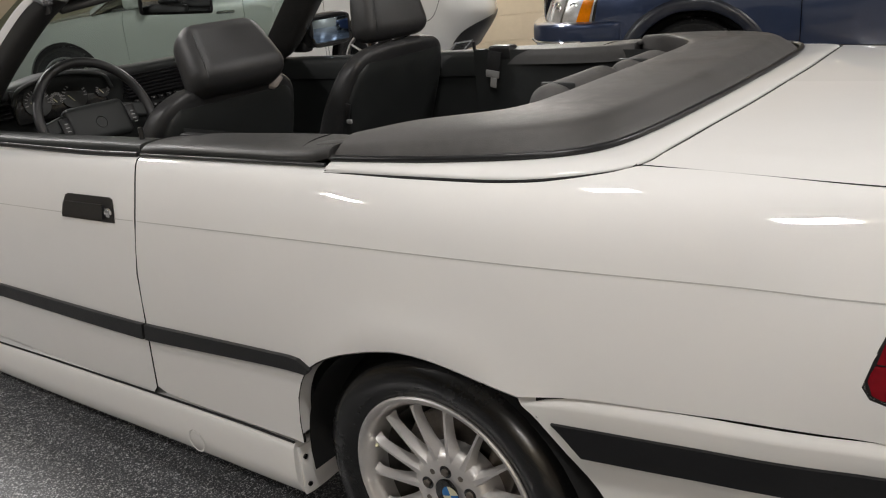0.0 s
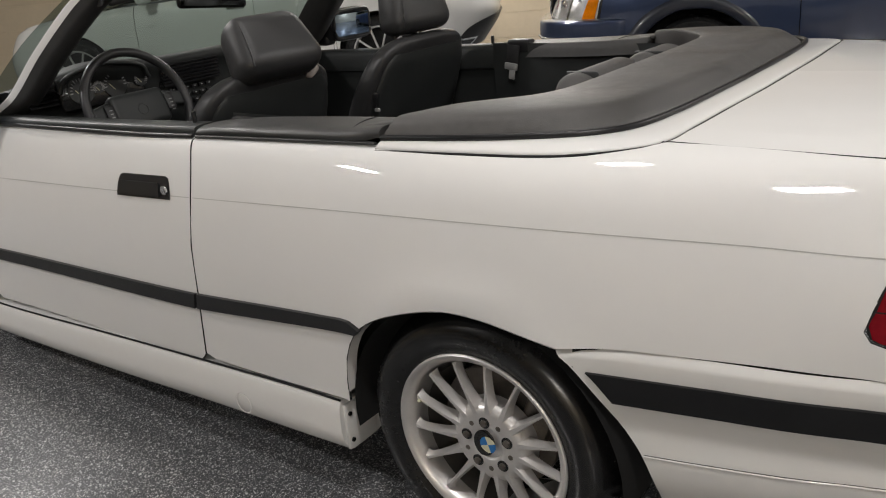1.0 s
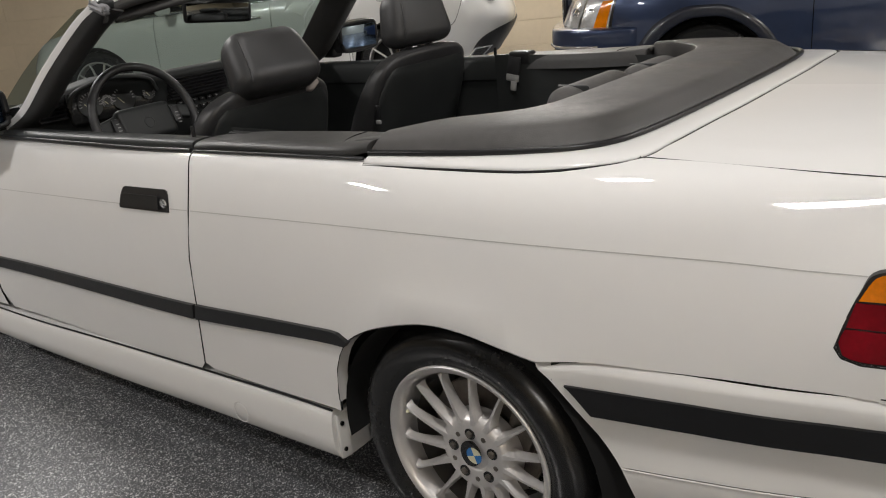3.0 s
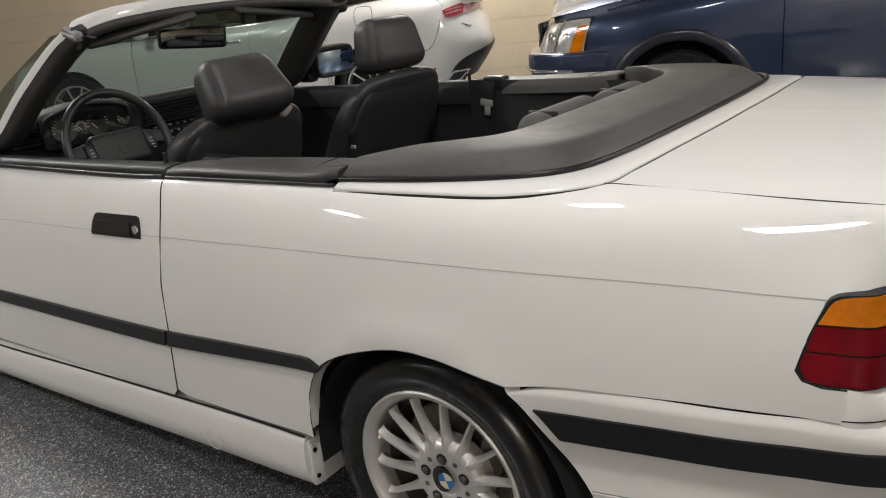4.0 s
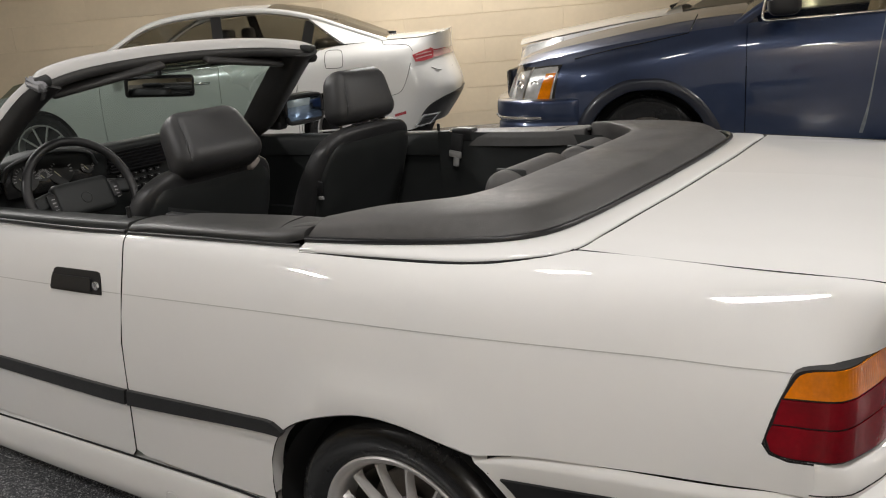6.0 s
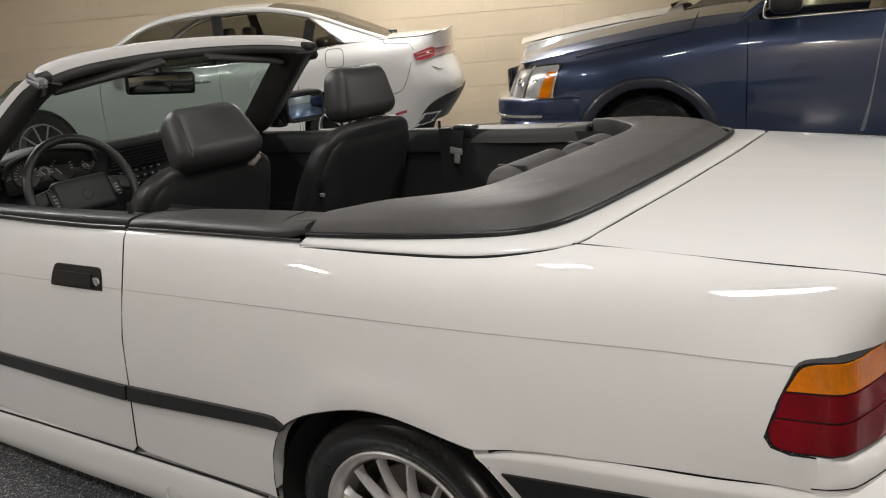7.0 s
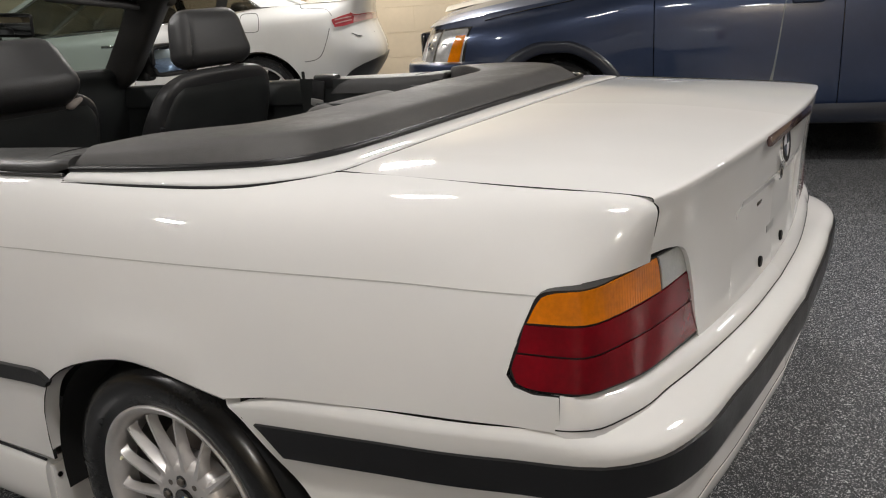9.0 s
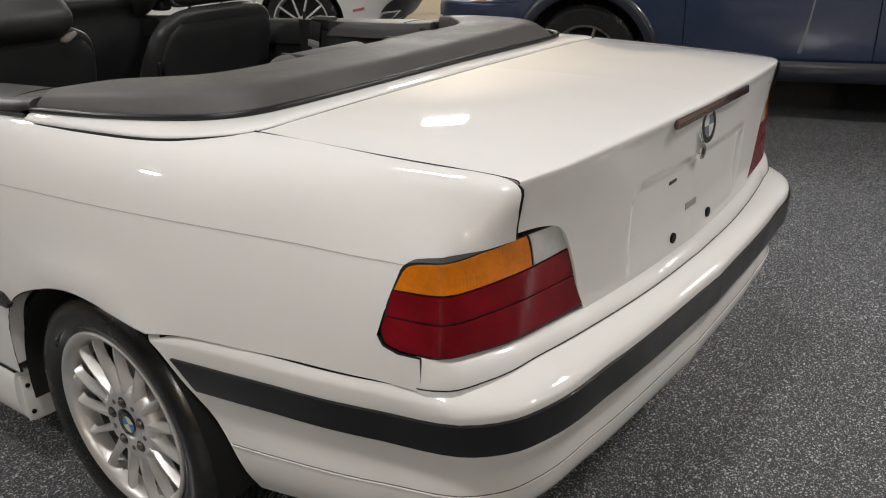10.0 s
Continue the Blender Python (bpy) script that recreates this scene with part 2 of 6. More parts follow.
def spline(xs, ys, x):
    """A smooth curve through points, without overshoot (monotone cubic)."""
    n = len(xs)
    if x <= xs[0]:
        return ys[0]
    if x >= xs[-1]:
        return ys[-1]
    i = int(np.searchsorted(xs, x)) - 1
    h = xs[i + 1] - xs[i]

    def slope(k):
        if k == 0:
            return (ys[1] - ys[0]) / (xs[1] - xs[0])
        if k == n - 1:
            return (ys[-1] - ys[-2]) / (xs[-1] - xs[-2])
        h0, h1 = xs[k] - xs[k - 1], xs[k + 1] - xs[k]
        d0, d1 = (ys[k] - ys[k - 1]) / h0, (ys[k + 1] - ys[k]) / h1
        m = (d0 * h1 + d1 * h0) / (h0 + h1)
        lim = 3 * min(abs(d0), abs(d1))
        if d0 * d1 <= 0:
            lim = 1.0 * min(abs(d0), abs(d1))
        return max(-lim, min(lim, m)) if d0 * d1 > 0 else 0.0
    t = (x - xs[i]) / h
    m0, m1 = slope(i) * h, slope(i + 1) * h
    return (2 * t ** 3 - 3 * t ** 2 + 1) * ys[i] + (t ** 3 - 2 * t ** 2 + t) * m0 + (3 * t ** 2 - 2 * t ** 3) * ys[i + 1] + (t ** 3 - t ** 2) * m1


class Loft:
    """A smooth skin over a few design lines that run from the nose round the tail. Each line has points (x, half width, z) at the same knots."""

    def __init__(self, knots, lines, levels=None, flip=1):
        self.flip = flip
        self.k = list(knots)
        self.l = [np.array(l, float) for l in lines]
        self.v = list(levels) if levels else list(range(len(lines)))
        self.cache = {}

    def row(self, s):
        key = round(s, 5)
        if key not in self.cache:
            self.cache[key] = [[spline(self.k, l[:, c], s) for l in self.l] for c in range(3)]
        return self.cache[key]

    def at(self, s, v):
        r = self.row(s)
        p = [spline(self.v, r[c], v) for c in range(3)]
        return Vector((p[0], -p[1], p[2]))

    def normal(self, s, v):
        e = 0.004
        a = self.at(min(s + e, self.k[-1]), v) - self.at(max(s - e, self.k[0]), v)
        b = self.at(s, min(v + e * 6, self.v[-1])) - self.at(s, max(v - e * 6, self.v[0]))
        n = a.cross(b) * self.flip
        return n.normalized() if n.length > 1e-9 else Vector((0, -1, 0))


def smooth_outline(pts, step):
    """Points along a closed outline; a corner given as (s, v, 1) stays sharp, the rest is a curve."""
    n = len(pts)
    out = []
    hard = [len(p) > 2 for p in pts]
    P = [Vector((p[0], p[1])) for p in pts]
    for i in range(n):
        a, b, c, d = P[i - 1], P[i], P[(i + 1) % n], P[(i + 2) % n]
        t1 = (c - b) if hard[i] else (c - a) * 0.5
        t2 = (c - b) if hard[(i + 1) % n] else (d - b) * 0.5
        L = (c - b).length
        t1 = t1.normalized() * L if t1.length > 1e-9 else t1
        t2 = t2.normalized() * L if t2.length > 1e-9 else t2
        k = max(1, int(L / step))
        for j in range(k):
            t = j / k
            out.append((2 * t ** 3 - 3 * t * t + 1) * b + (t ** 3 - 2 * t * t + t) * t1 + (3 * t * t - 2 * t ** 3) * c + (t ** 3 - t * t) * t2)
    return out


def inside(p, poly):
    c = False
    j = len(poly) - 1
    for i in range(len(poly)):
        a, b = poly[i], poly[j]
        if (a.y > p[1]) != (b.y > p[1]) and p[0] < (b.x - a.x) * (p[1] - a.y) / (b.y - a.y) + a.x:
            c = not c
        j = i
    return c


def skin(name, surf, outline, mat, parent=None, label="", step=0.025, scale=0.11, lip=0.007, gap=0.0023, lift=0.0, mirror=False, rim_mat=None, mid=None):
    """A sheet of a skin inside an outline of (s, v), with an edge turned inwards. scale: metres of one level."""
    from mathutils.geometry import delaunay_2d_cdt
    pts = [(p[0], p[1] * scale, *p[2:]) for p in outline]
    area = sum(pts[i - 1][0] * pts[i][1] - pts[i][0] * pts[i - 1][1] for i in range(len(pts)))
    if area < 0:
        pts = pts[::-1]
    ring = smooth_outline(pts, step)
    m = len(ring)
    if gap:
        moved = []
        for i in range(m):
            p = ring[i]
            d = ring[(i + 1) % m] - ring[i - 1]
            e = 0.004
            ss = (surf.at(p.x + e, p.y / scale) - surf.at(p.x - e, p.y / scale)).length / (2 * e)
            sv = (surf.at(p.x, p.y / scale + .03) - surf.at(p.x, p.y / scale - .03)).length / .06
            ss, sv = max(ss, .3), max(sv, .02)
            nrm = Vector((-d.y / scale * sv, d.x * ss))
            if nrm.length > 1e-9:
                nrm = nrm.normalized() * gap
                q = p + Vector((nrm.x / ss, nrm.y / sv * scale))
                if mid is not None and abs(p.x - mid) < 1e-5:
                    q.x = mid
                p = q
            moved.append(p)
        ring = moved
    lo = (min(p.x for p in ring), min(p.y for p in ring))
    hi = (max(p.x for p in ring), max(p.y for p in ring))
    pool = list(ring)
    R = np.array([(p.x, p.y) for p in ring])
    nx, ny = int((hi[0] - lo[0]) / step) + 1, int((hi[1] - lo[1]) / step) + 1
    for i in range(nx + 1):
        for j in range(ny + 1):
            q = (lo[0] + i * step, lo[1] + j * step)
            if inside(q, ring) and np.min((R[:, 0] - q[0]) ** 2 + (R[:, 1] - q[1]) ** 2) > (0.55 * step) ** 2:
                pool.append(Vector(q))
    vs, _, fs, *_ = delaunay_2d_cdt(pool, [(i, (i + 1) % m) for i in range(m)], [], 1, 1e-6)
    sgn = -1 if mirror else 1
    verts, norms = [], []
    for p in vs:
        n = surf.normal(p.x, p.y / scale)
        q = surf.at(p.x, p.y / scale) + n * lift
        verts.append(Vector((q.x, q.y * sgn, q.z)))
        norms.append(Vector((n.x, n.y * sgn, n.z)))
    faces = [tuple(f) if not mirror else tuple(reversed(f)) for f in fs]
    # orient by the normals
    f = faces[len(faces) // 2]
    fn = (verts[f[1]] - verts[f[0]]).cross(verts[f[2]] - verts[f[0]])
    if fn.dot(norms[f[0]]) < 0:
        faces = [tuple(reversed(q)) for q in faces]
    loops = [norms[i] for f in faces for i in f]
    sheet = len(faces)
    if lip:
        count = {}
        for f in faces:
            for a, b in ((f[0], f[1]), (f[1], f[2]), (f[2], f[0])):
                key = (min(a, b), max(a, b))
                count.setdefault(key, []).append((a, b))
        rim = [v[0] for v in count.values() if len(v) == 1]
        rim = [(a, b) for a, b in rim if max(abs(verts[a].y), abs(verts[b].y)) > 1e-4]
        twin = {}
        for a, b in rim:
            for q in (a, b):
                if q not in twin:
                    twin[q] = len(verts)
                    verts.append(verts[q] - norms[q] * lip)
        for a, b in rim:
            faces.append((b, a, twin[a], twin[b]))
            fn = (verts[a] - verts[b]).cross(verts[twin[a]] - verts[b])
            fn = fn.normalized() if fn.length > 1e-12 else Vector((0, 0, 1))
            loops += [fn] * 4
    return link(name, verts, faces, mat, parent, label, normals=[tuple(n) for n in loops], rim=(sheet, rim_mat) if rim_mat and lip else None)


def ribbon(name, lines, mat, parent=None, label="", sub=6, along=8, close=False, sharp=50, mirror=False, ends=True):
    """A smooth skin lofted over lines of 3D points (each of the same count), with closed ends."""
    L = [np.array(l, float) for l in lines]
    n = L[0].shape[0]
    t = list(range(n))
    rows = []
    for l in L:
        rows.append(np.array([[spline(t, l[:, c], i / along) for c in range(3)] for i in range((n - 1) * along + 1)]))
    if close:
        rows = rows + [rows[0]]
    lv = list(range(len(rows)))
    rows = np.array(rows)
    cnt = (len(rows) - 1) * sub + 1
    grid = np.zeros((cnt, rows.shape[1], 3))
    for j in range(rows.shape[1]):
        for c in range(3):
            col = rows[:, j, c]
            grid[:, j, c] = [spline(lv, col, i / sub) for i in range(cnt)]
    if mirror:
        grid[:, :, 1] *= -1
    bm = bmesh.new()
    V = [[bm.verts.new(grid[i, j]) for j in range(grid.shape[1])] for i in range(cnt)]
    for i in range(cnt - 1):
        for j in range(grid.shape[1] - 1):
            bm.faces.new((V[i][j], V[i + 1][j], V[i + 1][j + 1], V[i][j + 1]))
    if ends:
        for j in (0, grid.shape[1] - 1):
            try:
                bm.faces.new([V[i][j] for i in range(cnt)])
            except ValueError:
                pass
    bmesh.ops.remove_doubles(bm, verts=bm.verts[:], dist=1e-5)
    return part(name, bm, mat, parent, label, sharp)


def tube(name, pts, r, mat, parent=None, label="", seg=12, along=6, closed=False, flat=1.0):
    """A bent rod through points."""
    P = np.array(pts, float)
    if closed:
        P = np.vstack([P, P[:1]])
    n = len(P)
    t = list(range(n))
    C = [Vector([spline(t, P[:, c], i / along) for c in range(3)]) for i in range((n - 1) * along + (0 if closed else 1))]
    m = len(C)
    bm = bmesh.new()
    rings = []
    ref = Vector((0, 0, 1))
    for i in range(m):
        a = C[i - 1] if (closed or i) else C[0]
        b = C[(i + 1) % m] if (closed or i < m - 1) else C[-1]
        d = (b - a).normalized()
        side = d.cross(ref)
        side = side.normalized() if side.length > 1e-4 else Vector((1, 0, 0))
        up = side.cross(d).normalized()
        rings.append([bm.verts.new(C[i] + side * (r * math.cos(q)) + up * (r * flat * math.sin(q))) for q in (2 * math.pi * k / seg for k in range(seg))])
    for i in range(m if closed else m - 1):
        A, B = rings[i], rings[(i + 1) % m]
        for k in range(seg):
            bm.faces.new((A[k], A[(k + 1) % seg], B[(k + 1) % seg], B[k]))
    if not closed:
        bm.faces.new(rings[0][::-1])
        bm.faces.new(rings[-1])
    return part(name, bm, mat, parent, label, 60)

# ---- the white convertible: design lines of its skin (x to the tail, half width, z) ----
KNOTS = [-3.30, -2.9, -2.0, -0.85, -0.25, 0.20, 0.48, 0.70, 0.79, 0.86, 1.14, 1.56]
SILL = [(-3.42, .70, .30), (-2.9, .825, .28), (-2.0, .84, .26), (-.85, .844, .27), (-.25, .844, .28), (.20, .83, .30), (.48, .79, .30), (.70, .745, .30), (.79, .72, .30), (.85, .66, .30), (.895, .40, .30), (.92, 0, .30)]
WAIST = [(-3.44, .72, .50), (-2.9, .835, .48), (-2.0, .849, .47), (-.85, .853, .505), (-.25, .855, .535), (.20, .845, .55), (.48, .806, .56), (.70, .763, .575), (.80, .736, .58), (.850, .676, .585), (.897, .41, .59), (.915, 0, .59)]
CREASE = [(-3.36, .66, .66), (-2.9, .80, .70), (-2.0, .822, .725), (-.85, .826, .777), (-.25, .822, .808), (.20, .802, .824), (.48, .760, .826), (.70, .721, .822), (.785, .703, .822), (.830, .652, .822), (.876, .40, .822), (.892, 0, .822)]
SHOULDER = [(-3.30, .60, .70), (-2.9, .75, .78), (-2.0, .785, .835), (-.85, .793, .868), (-.25, .792, .885), (.20, .768, .898), (.48, .722, .903), (.70, .673, .900), (.78, .655, .899), (.842, .632, .898), (.894, .40, .90), (.907, 0, .90)]
BELT = [(-3.2, .50, .72), (-2.9, .68, .81), (-2.0, .752, .880), (-.85, .757, .911), (-.25, .752, .928), (.20, .712, .940), (.48, .668, .944), (.70, .634, .938), (.79, .618, .940), (.856, .598, .940), (.902, .40, .935), (.915, 0, .94)]
RAIL = [(-3.1, .30, .73), (-2.9, .60, .82), (-2.0, .72, .887), (-.85, .722, .918), (-.25, .715, .936), (.20, .650, .955), (.48, .615, .957), (.70, .598, .952), (.79, .592, .949), (.838, .586, .946), (.86, .40, .95), (.87, 0, .955)]


def natural(u, f):
    """Second derivatives of the natural cubic through the values f at u."""
    n = len(u)
    A, r = np.zeros((n, n)), np.zeros(n)
    A[0, 0] = A[-1, -1] = 1
    for i in range(1, n - 1):
        h0, h1 = u[i] - u[i - 1], u[i + 1] - u[i]
        A[i, i - 1], A[i, i], A[i, i + 1] = h0 / 6, (h0 + h1) / 3, h1 / 6
        r[i] = (f[i + 1] - f[i]) / h1 - (f[i] - f[i - 1]) / h0
    return np.linalg.solve(A, r)


def cubic(u, f, m, x):
    """The value of the natural cubic at x."""
    i = min(max(int(np.searchsorted(u, x)) - 1, 0), len(u) - 2)
    h = u[i + 1] - u[i]
    a, b = (u[i + 1] - x) / h, (x - u[i]) / h
    return a * f[i] + b * f[i + 1] + ((a ** 3 - a) * m[i] + (b ** 3 - b) * m[i + 1]) * h * h / 6


class Flank(Loft):
    """The body's skin, fair along its length and over its height, swelling round the rear wheel arch."""

    def row(self, s):
        key = round(s, 5)
        if key in self.cache:
            return self.cache[key]
        if not hasattr(self, "along"):
            k = np.array(self.k)
            self.along = (k, [[natural(k, l[:, c]) for l in self.l] for c in range(3)])
            self.over = {}
        w = max(0.0, min(1.0, (.66 - s) / .2))
        w = w * w * (3 - 2 * w)
        k, M = self.along
        r = [[(cubic(k, l[:, c], M[c][j], s) * w if w else 0.0) + (spline(self.k, l[:, c], s) * (1 - w) if w < 1 else 0.0) for j, l in enumerate(self.l)] for c in range(3)]
        self.cache[key] = r
        P = np.array(r)
        u = np.concatenate([[0], np.cumsum(np.linalg.norm(np.diff(P, axis=1), axis=0))])
        m = [natural(u, P[c]) for c in range(3)]
        t = np.linspace(0, u[-1], 160)
        z = np.maximum.accumulate([cubic(u, P[2], m[2], q) for q in t])
        self.over[key] = (u, P, m, t, z + np.arange(160) * 1e-9)
        return r

    def at(self, s, v):
        r = self.row(s)
        u, P, m, t, z = self.over[round(s, 5)]
        q = float(np.interp(spline(self.v, r[2], v), z, t))
        p = [cubic(u, P[c], m[c], q) for c in range(3)]
        p = Vector((p[0], -p[1], p[2]))
        d = math.hypot(p.x, p.z - .31) - .350
        k = .010 * math.exp(-(d / .050) ** 2 - (p.x / .29) ** 4)
        p.y += k if p.y > 0 else -k
        return p


BODY = Flank(KNOTS, [SILL, WAIST, CREASE, SHOULDER, BELT, RAIL])


class Lid(Loft):
    """The boot lid: s is the distance from the middle, v runs from the front edge over the deck and down the rear face, with the number plate's recess."""

    def at(self, s, v):
        p = Loft.at(self, s, v)
        r = 0.045
        dy, dz = abs(s) - (0.283 - r), p.z - (0.850 - r)
        d = (math.hypot(dy, dz) if dy > 0 and dz > 0 else max(dy, dz)) - r
        k = max(0.0, min(1.0, -d / 0.013)) * max(0.0, min(1.0, (p.z - 0.66) / 0.08)) if p.x > 0.8 else 0.0
        k = k * k * (3 - 2 * k)
        p.x -= 0.010 * k
        return p


LID_KNOTS = [0, 0.2, 0.4, 0.52, 0.625]
LID = Lid(LID_KNOTS, [
    [(.376, 0, .974), (.373, .2, .972), (.360, .4, .967), (.350, .52, .962), (.334, .633, .956)],
    [(.62, 0, .978), (.62, .2, .976), (.62, .4, .969), (.62, .52, .961), (.62, .6195, .9495)],
    [(.885, 0, .964), (.880, .2, .963), (.866, .4, .958), (.852, .52, .951), (.832, .5975, .943)],
    [(.921, 0, .952), (.916, .2, .951), (.900, .4, .947), (.883, .52, .943), (.857, .596, .936)],
    [(.915, 0, .926), (.910, .2, .926), (.895, .4, .922), (.879, .52, .918), (.855, .596, .912)],
    [(.907, 0, .85), (.902, .2, .85), (.885, .4, .85), (.869, .52, .85), (.851, .596, .85)],
    [(.903, 0, .72), (.897, .2, .72), (.879, .4, .72), (.864, .52, .72), (.846, .588, .72)],
    [(.899, 0, .655), (.893, .2, .655), (.875, .4, .655), (.861, .52, .655), (.848, .585, .655)]])
BUMP_KNOTS = [0.19, 0.32, 0.48, 0.70, 0.79, 0.86, 1.14, 1.56]
BUMPER = Loft(BUMP_KNOTS, [
    [(.19, .834, .605), (.32, .821, .624), (.48, .800, .629), (.70, .761, .632), (.797, .729, .634), (.836, .677, .634), (.884, .414, .634), (.909, 0, .634)],
    [(.19, .845, .586), (.32, .832, .602), (.479, .811, .607), (.698, .773, .612), (.835, .736, .613), (.897, .668, .614), (.938, .43, .616), (.960, 0, .617)],
    [(.19, .846, .566), (.32, .830, .572), (.48, .809, .578), (.70, .771, .584), (.848, .731, .588), (.911, .660, .590), (.948, .43, .592), (.970, 0, .592)],
    [(.19, .842, .508), (.32, .825, .514), (.48, .803, .520), (.70, .762, .525), (.848, .721, .528), (.911, .652, .530), (.945, .43, .531), (.966, 0, .531)],
    [(.19, .826, .440), (.32, .811, .445), (.48, .789, .452), (.70, .746, .460), (.828, .705, .462), (.886, .637, .462), (.920, .43, .462), (.940, 0, .462)],
    [(.19, .827, .385), (.32, .812, .397), (.48, .792, .408), (.70, .749, .421), (.828, .707, .425), (.886, .638, .426), (.920, .43, .427), (.940, 0, .427)],
    [(.19, .818, .330), (.32, .803, .335), (.48, .782, .345), (.70, .738, .358), (.812, .694, .362), (.868, .622, .363), (.902, .42, .364), (.922, 0, .364)],
    [(.19, .795, .270), (.32, .780, .282), (.48, .757, .295), (.70, .707, .312), (.770, .663, .318), (.820, .593, .320), (.853, .40, .322), (.873, 0, .322)]], flip=-1)
# the painted ledge below lamps and boot lid, from its upper edge down to the bumper
LEDGE = Loft([.735, .80, .82, .84, .98, 1.14, 1.32, 1.56], [
    [(.735, .741, .688), (.798, .724, .683), (.810, .708, .682), (.818, .682, .680), (.840, .55, .672), (.860, .40, .662), (.880, .23, .661), (.888, 0, .661)],
    [(.735, .7465, .672), (.802, .729, .670), (.821, .712, .669), (.834, .684, .668), (.863, .55, .663), (.884, .40, .657), (.900, .23, .655), (.908, 0, .655)],
    [(.735, .752, .645), (.804, .736, .645), (.827, .719, .645), (.842, .688, .645), (.873, .55, .642), (.895, .40, .640), (.912, .23, .639), (.920, 0, .639)],
    [(.735, .755, .622), (.803, .738, .624), (.827, .721, .624), (.843, .690, .624), (.874, .55, .624), (.896, .40, .624), (.913, .23, .624), (.921, 0, .624)]], flip=-1)


def skin_pair(name, surf, outline, mat, parent, label="", rim_mat=None, **kw):
    """A sheet that goes round both sides of the car, as one part; rim_mat: what its folded edges look like."""
    a = skin(name, surf, outline, mat, parent, label, rim_mat=rim_mat, **kw)
    b = skin(name, surf, outline, mat, parent, "", mirror=True, rim_mat=rim_mat, **kw)
    va, vb = [v.co.copy() for v in a.data.vertices], [v.co.copy() for v in b.data.vertices]
    fa = [(tuple(p.vertices), p.material_index, [tuple(a.data.corner_normals[i].vector) for i in p.loop_indices]) for p in a.data.polygons]
    fa += [(tuple(q + len(va) for q in p.vertices), p.material_index, [tuple(b.data.corner_normals[i].vector) for i in p.loop_indices]) for p in b.data.polygons]
    fa.sort(key=lambda f: f[1])
    for o in (a, b):
        d = o.data
        bpy.data.objects.remove(o)
        bpy.data.meshes.remove(d)
    first = sum(1 for f in fa if f[1] == 0)
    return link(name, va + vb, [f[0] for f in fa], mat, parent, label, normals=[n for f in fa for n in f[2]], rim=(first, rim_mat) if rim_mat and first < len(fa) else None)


def skin_sides(name, surf, outline, mat, parent, label="", **kw):
    """The same sheet on the near and on the far side, two parts."""
    return [skin(name, surf, outline, mat, parent, label, mirror=m, **kw) for m in (False, True)]


def backing(name, surf, line, parent, half=0.014, scale=0.11, lift=-0.006, **kw):
    """A dark strip behind a shut line, coloured as the shade in its gap."""
    P = [Vector((p[0], p[1] * scale)) for p in line]
    left, right = [], []
    for i, p in enumerate(P):
        d = P[min(i + 1, len(P) - 1)] - P[max(i - 1, 0)]
        n = Vector((-d.y, d.x)).normalized() * half
        left.append(((p + n).x, (p + n).y / scale, 1))
        right.append(((p - n).x, (p - n).y / scale, 1))
    return skin_sides(name, surf, left + right[::-1], UNDER, parent, lip=0, gap=0, lift=lift, scale=scale, **kw)


car = empty("convertible_car", label="white two-door convertible with its top down, on the flake floor", category="car")

# shut lines, in (s, level)
DOOR_GAP = [(-.875, 4.6), (-.870, 3.9), (-.845, 2.9), (-.833, 2.0), (-.842, 1.5), (-.847, 1.05), (-.859, .7), (-.876, .28)]
ARCH = [(.218, 1.20), (.131, 1.265), (.05, 1.31), (-.034, 1.315), (-.131, 1.25), (-.222, 1.14), (-.285, .98), (-.322, .72), (-.335, .45), (-.338, .24)]
BUMP_GAP = [(.218, 1.20), (.337, 1.245), (.529, 1.235), (.722, 1.205)]
NOTCH_GAP = [(-.257, 4.05), (-.05, 4.0), (.15, 4.05), (.27, 4.32), (.335, 4.95)]
LID_GAP = [(.335, 4.95), (.43, 4.90), (.53, 4.78), (.62, 4.68), (.70, 4.635), (.79, 4.61), (.821, 4.47), (.863, 3.9), (.9005, 3.2), (.9185, 2.8), (.9235, 2.5), (.927, 2.205)]
LAMP = [(.760, 2.090), (.80, 2.118), (.820, 2.135), (.88, 2.172), (.93, 2.200), (.985, 2.165), (1.018, 2.04), (1.034, 1.88), (1.056, 1.6), (1.076, 1.335), (1.066, 1.320, 1), (.93, 1.354), (.83, 1.384), (.806, 1.391), (.77, 1.394), (.737, 1.400), (.711, 1.433), (.7030, 1.51), (.712, 1.66), (.730, 1.9), (.742, 2.04)]


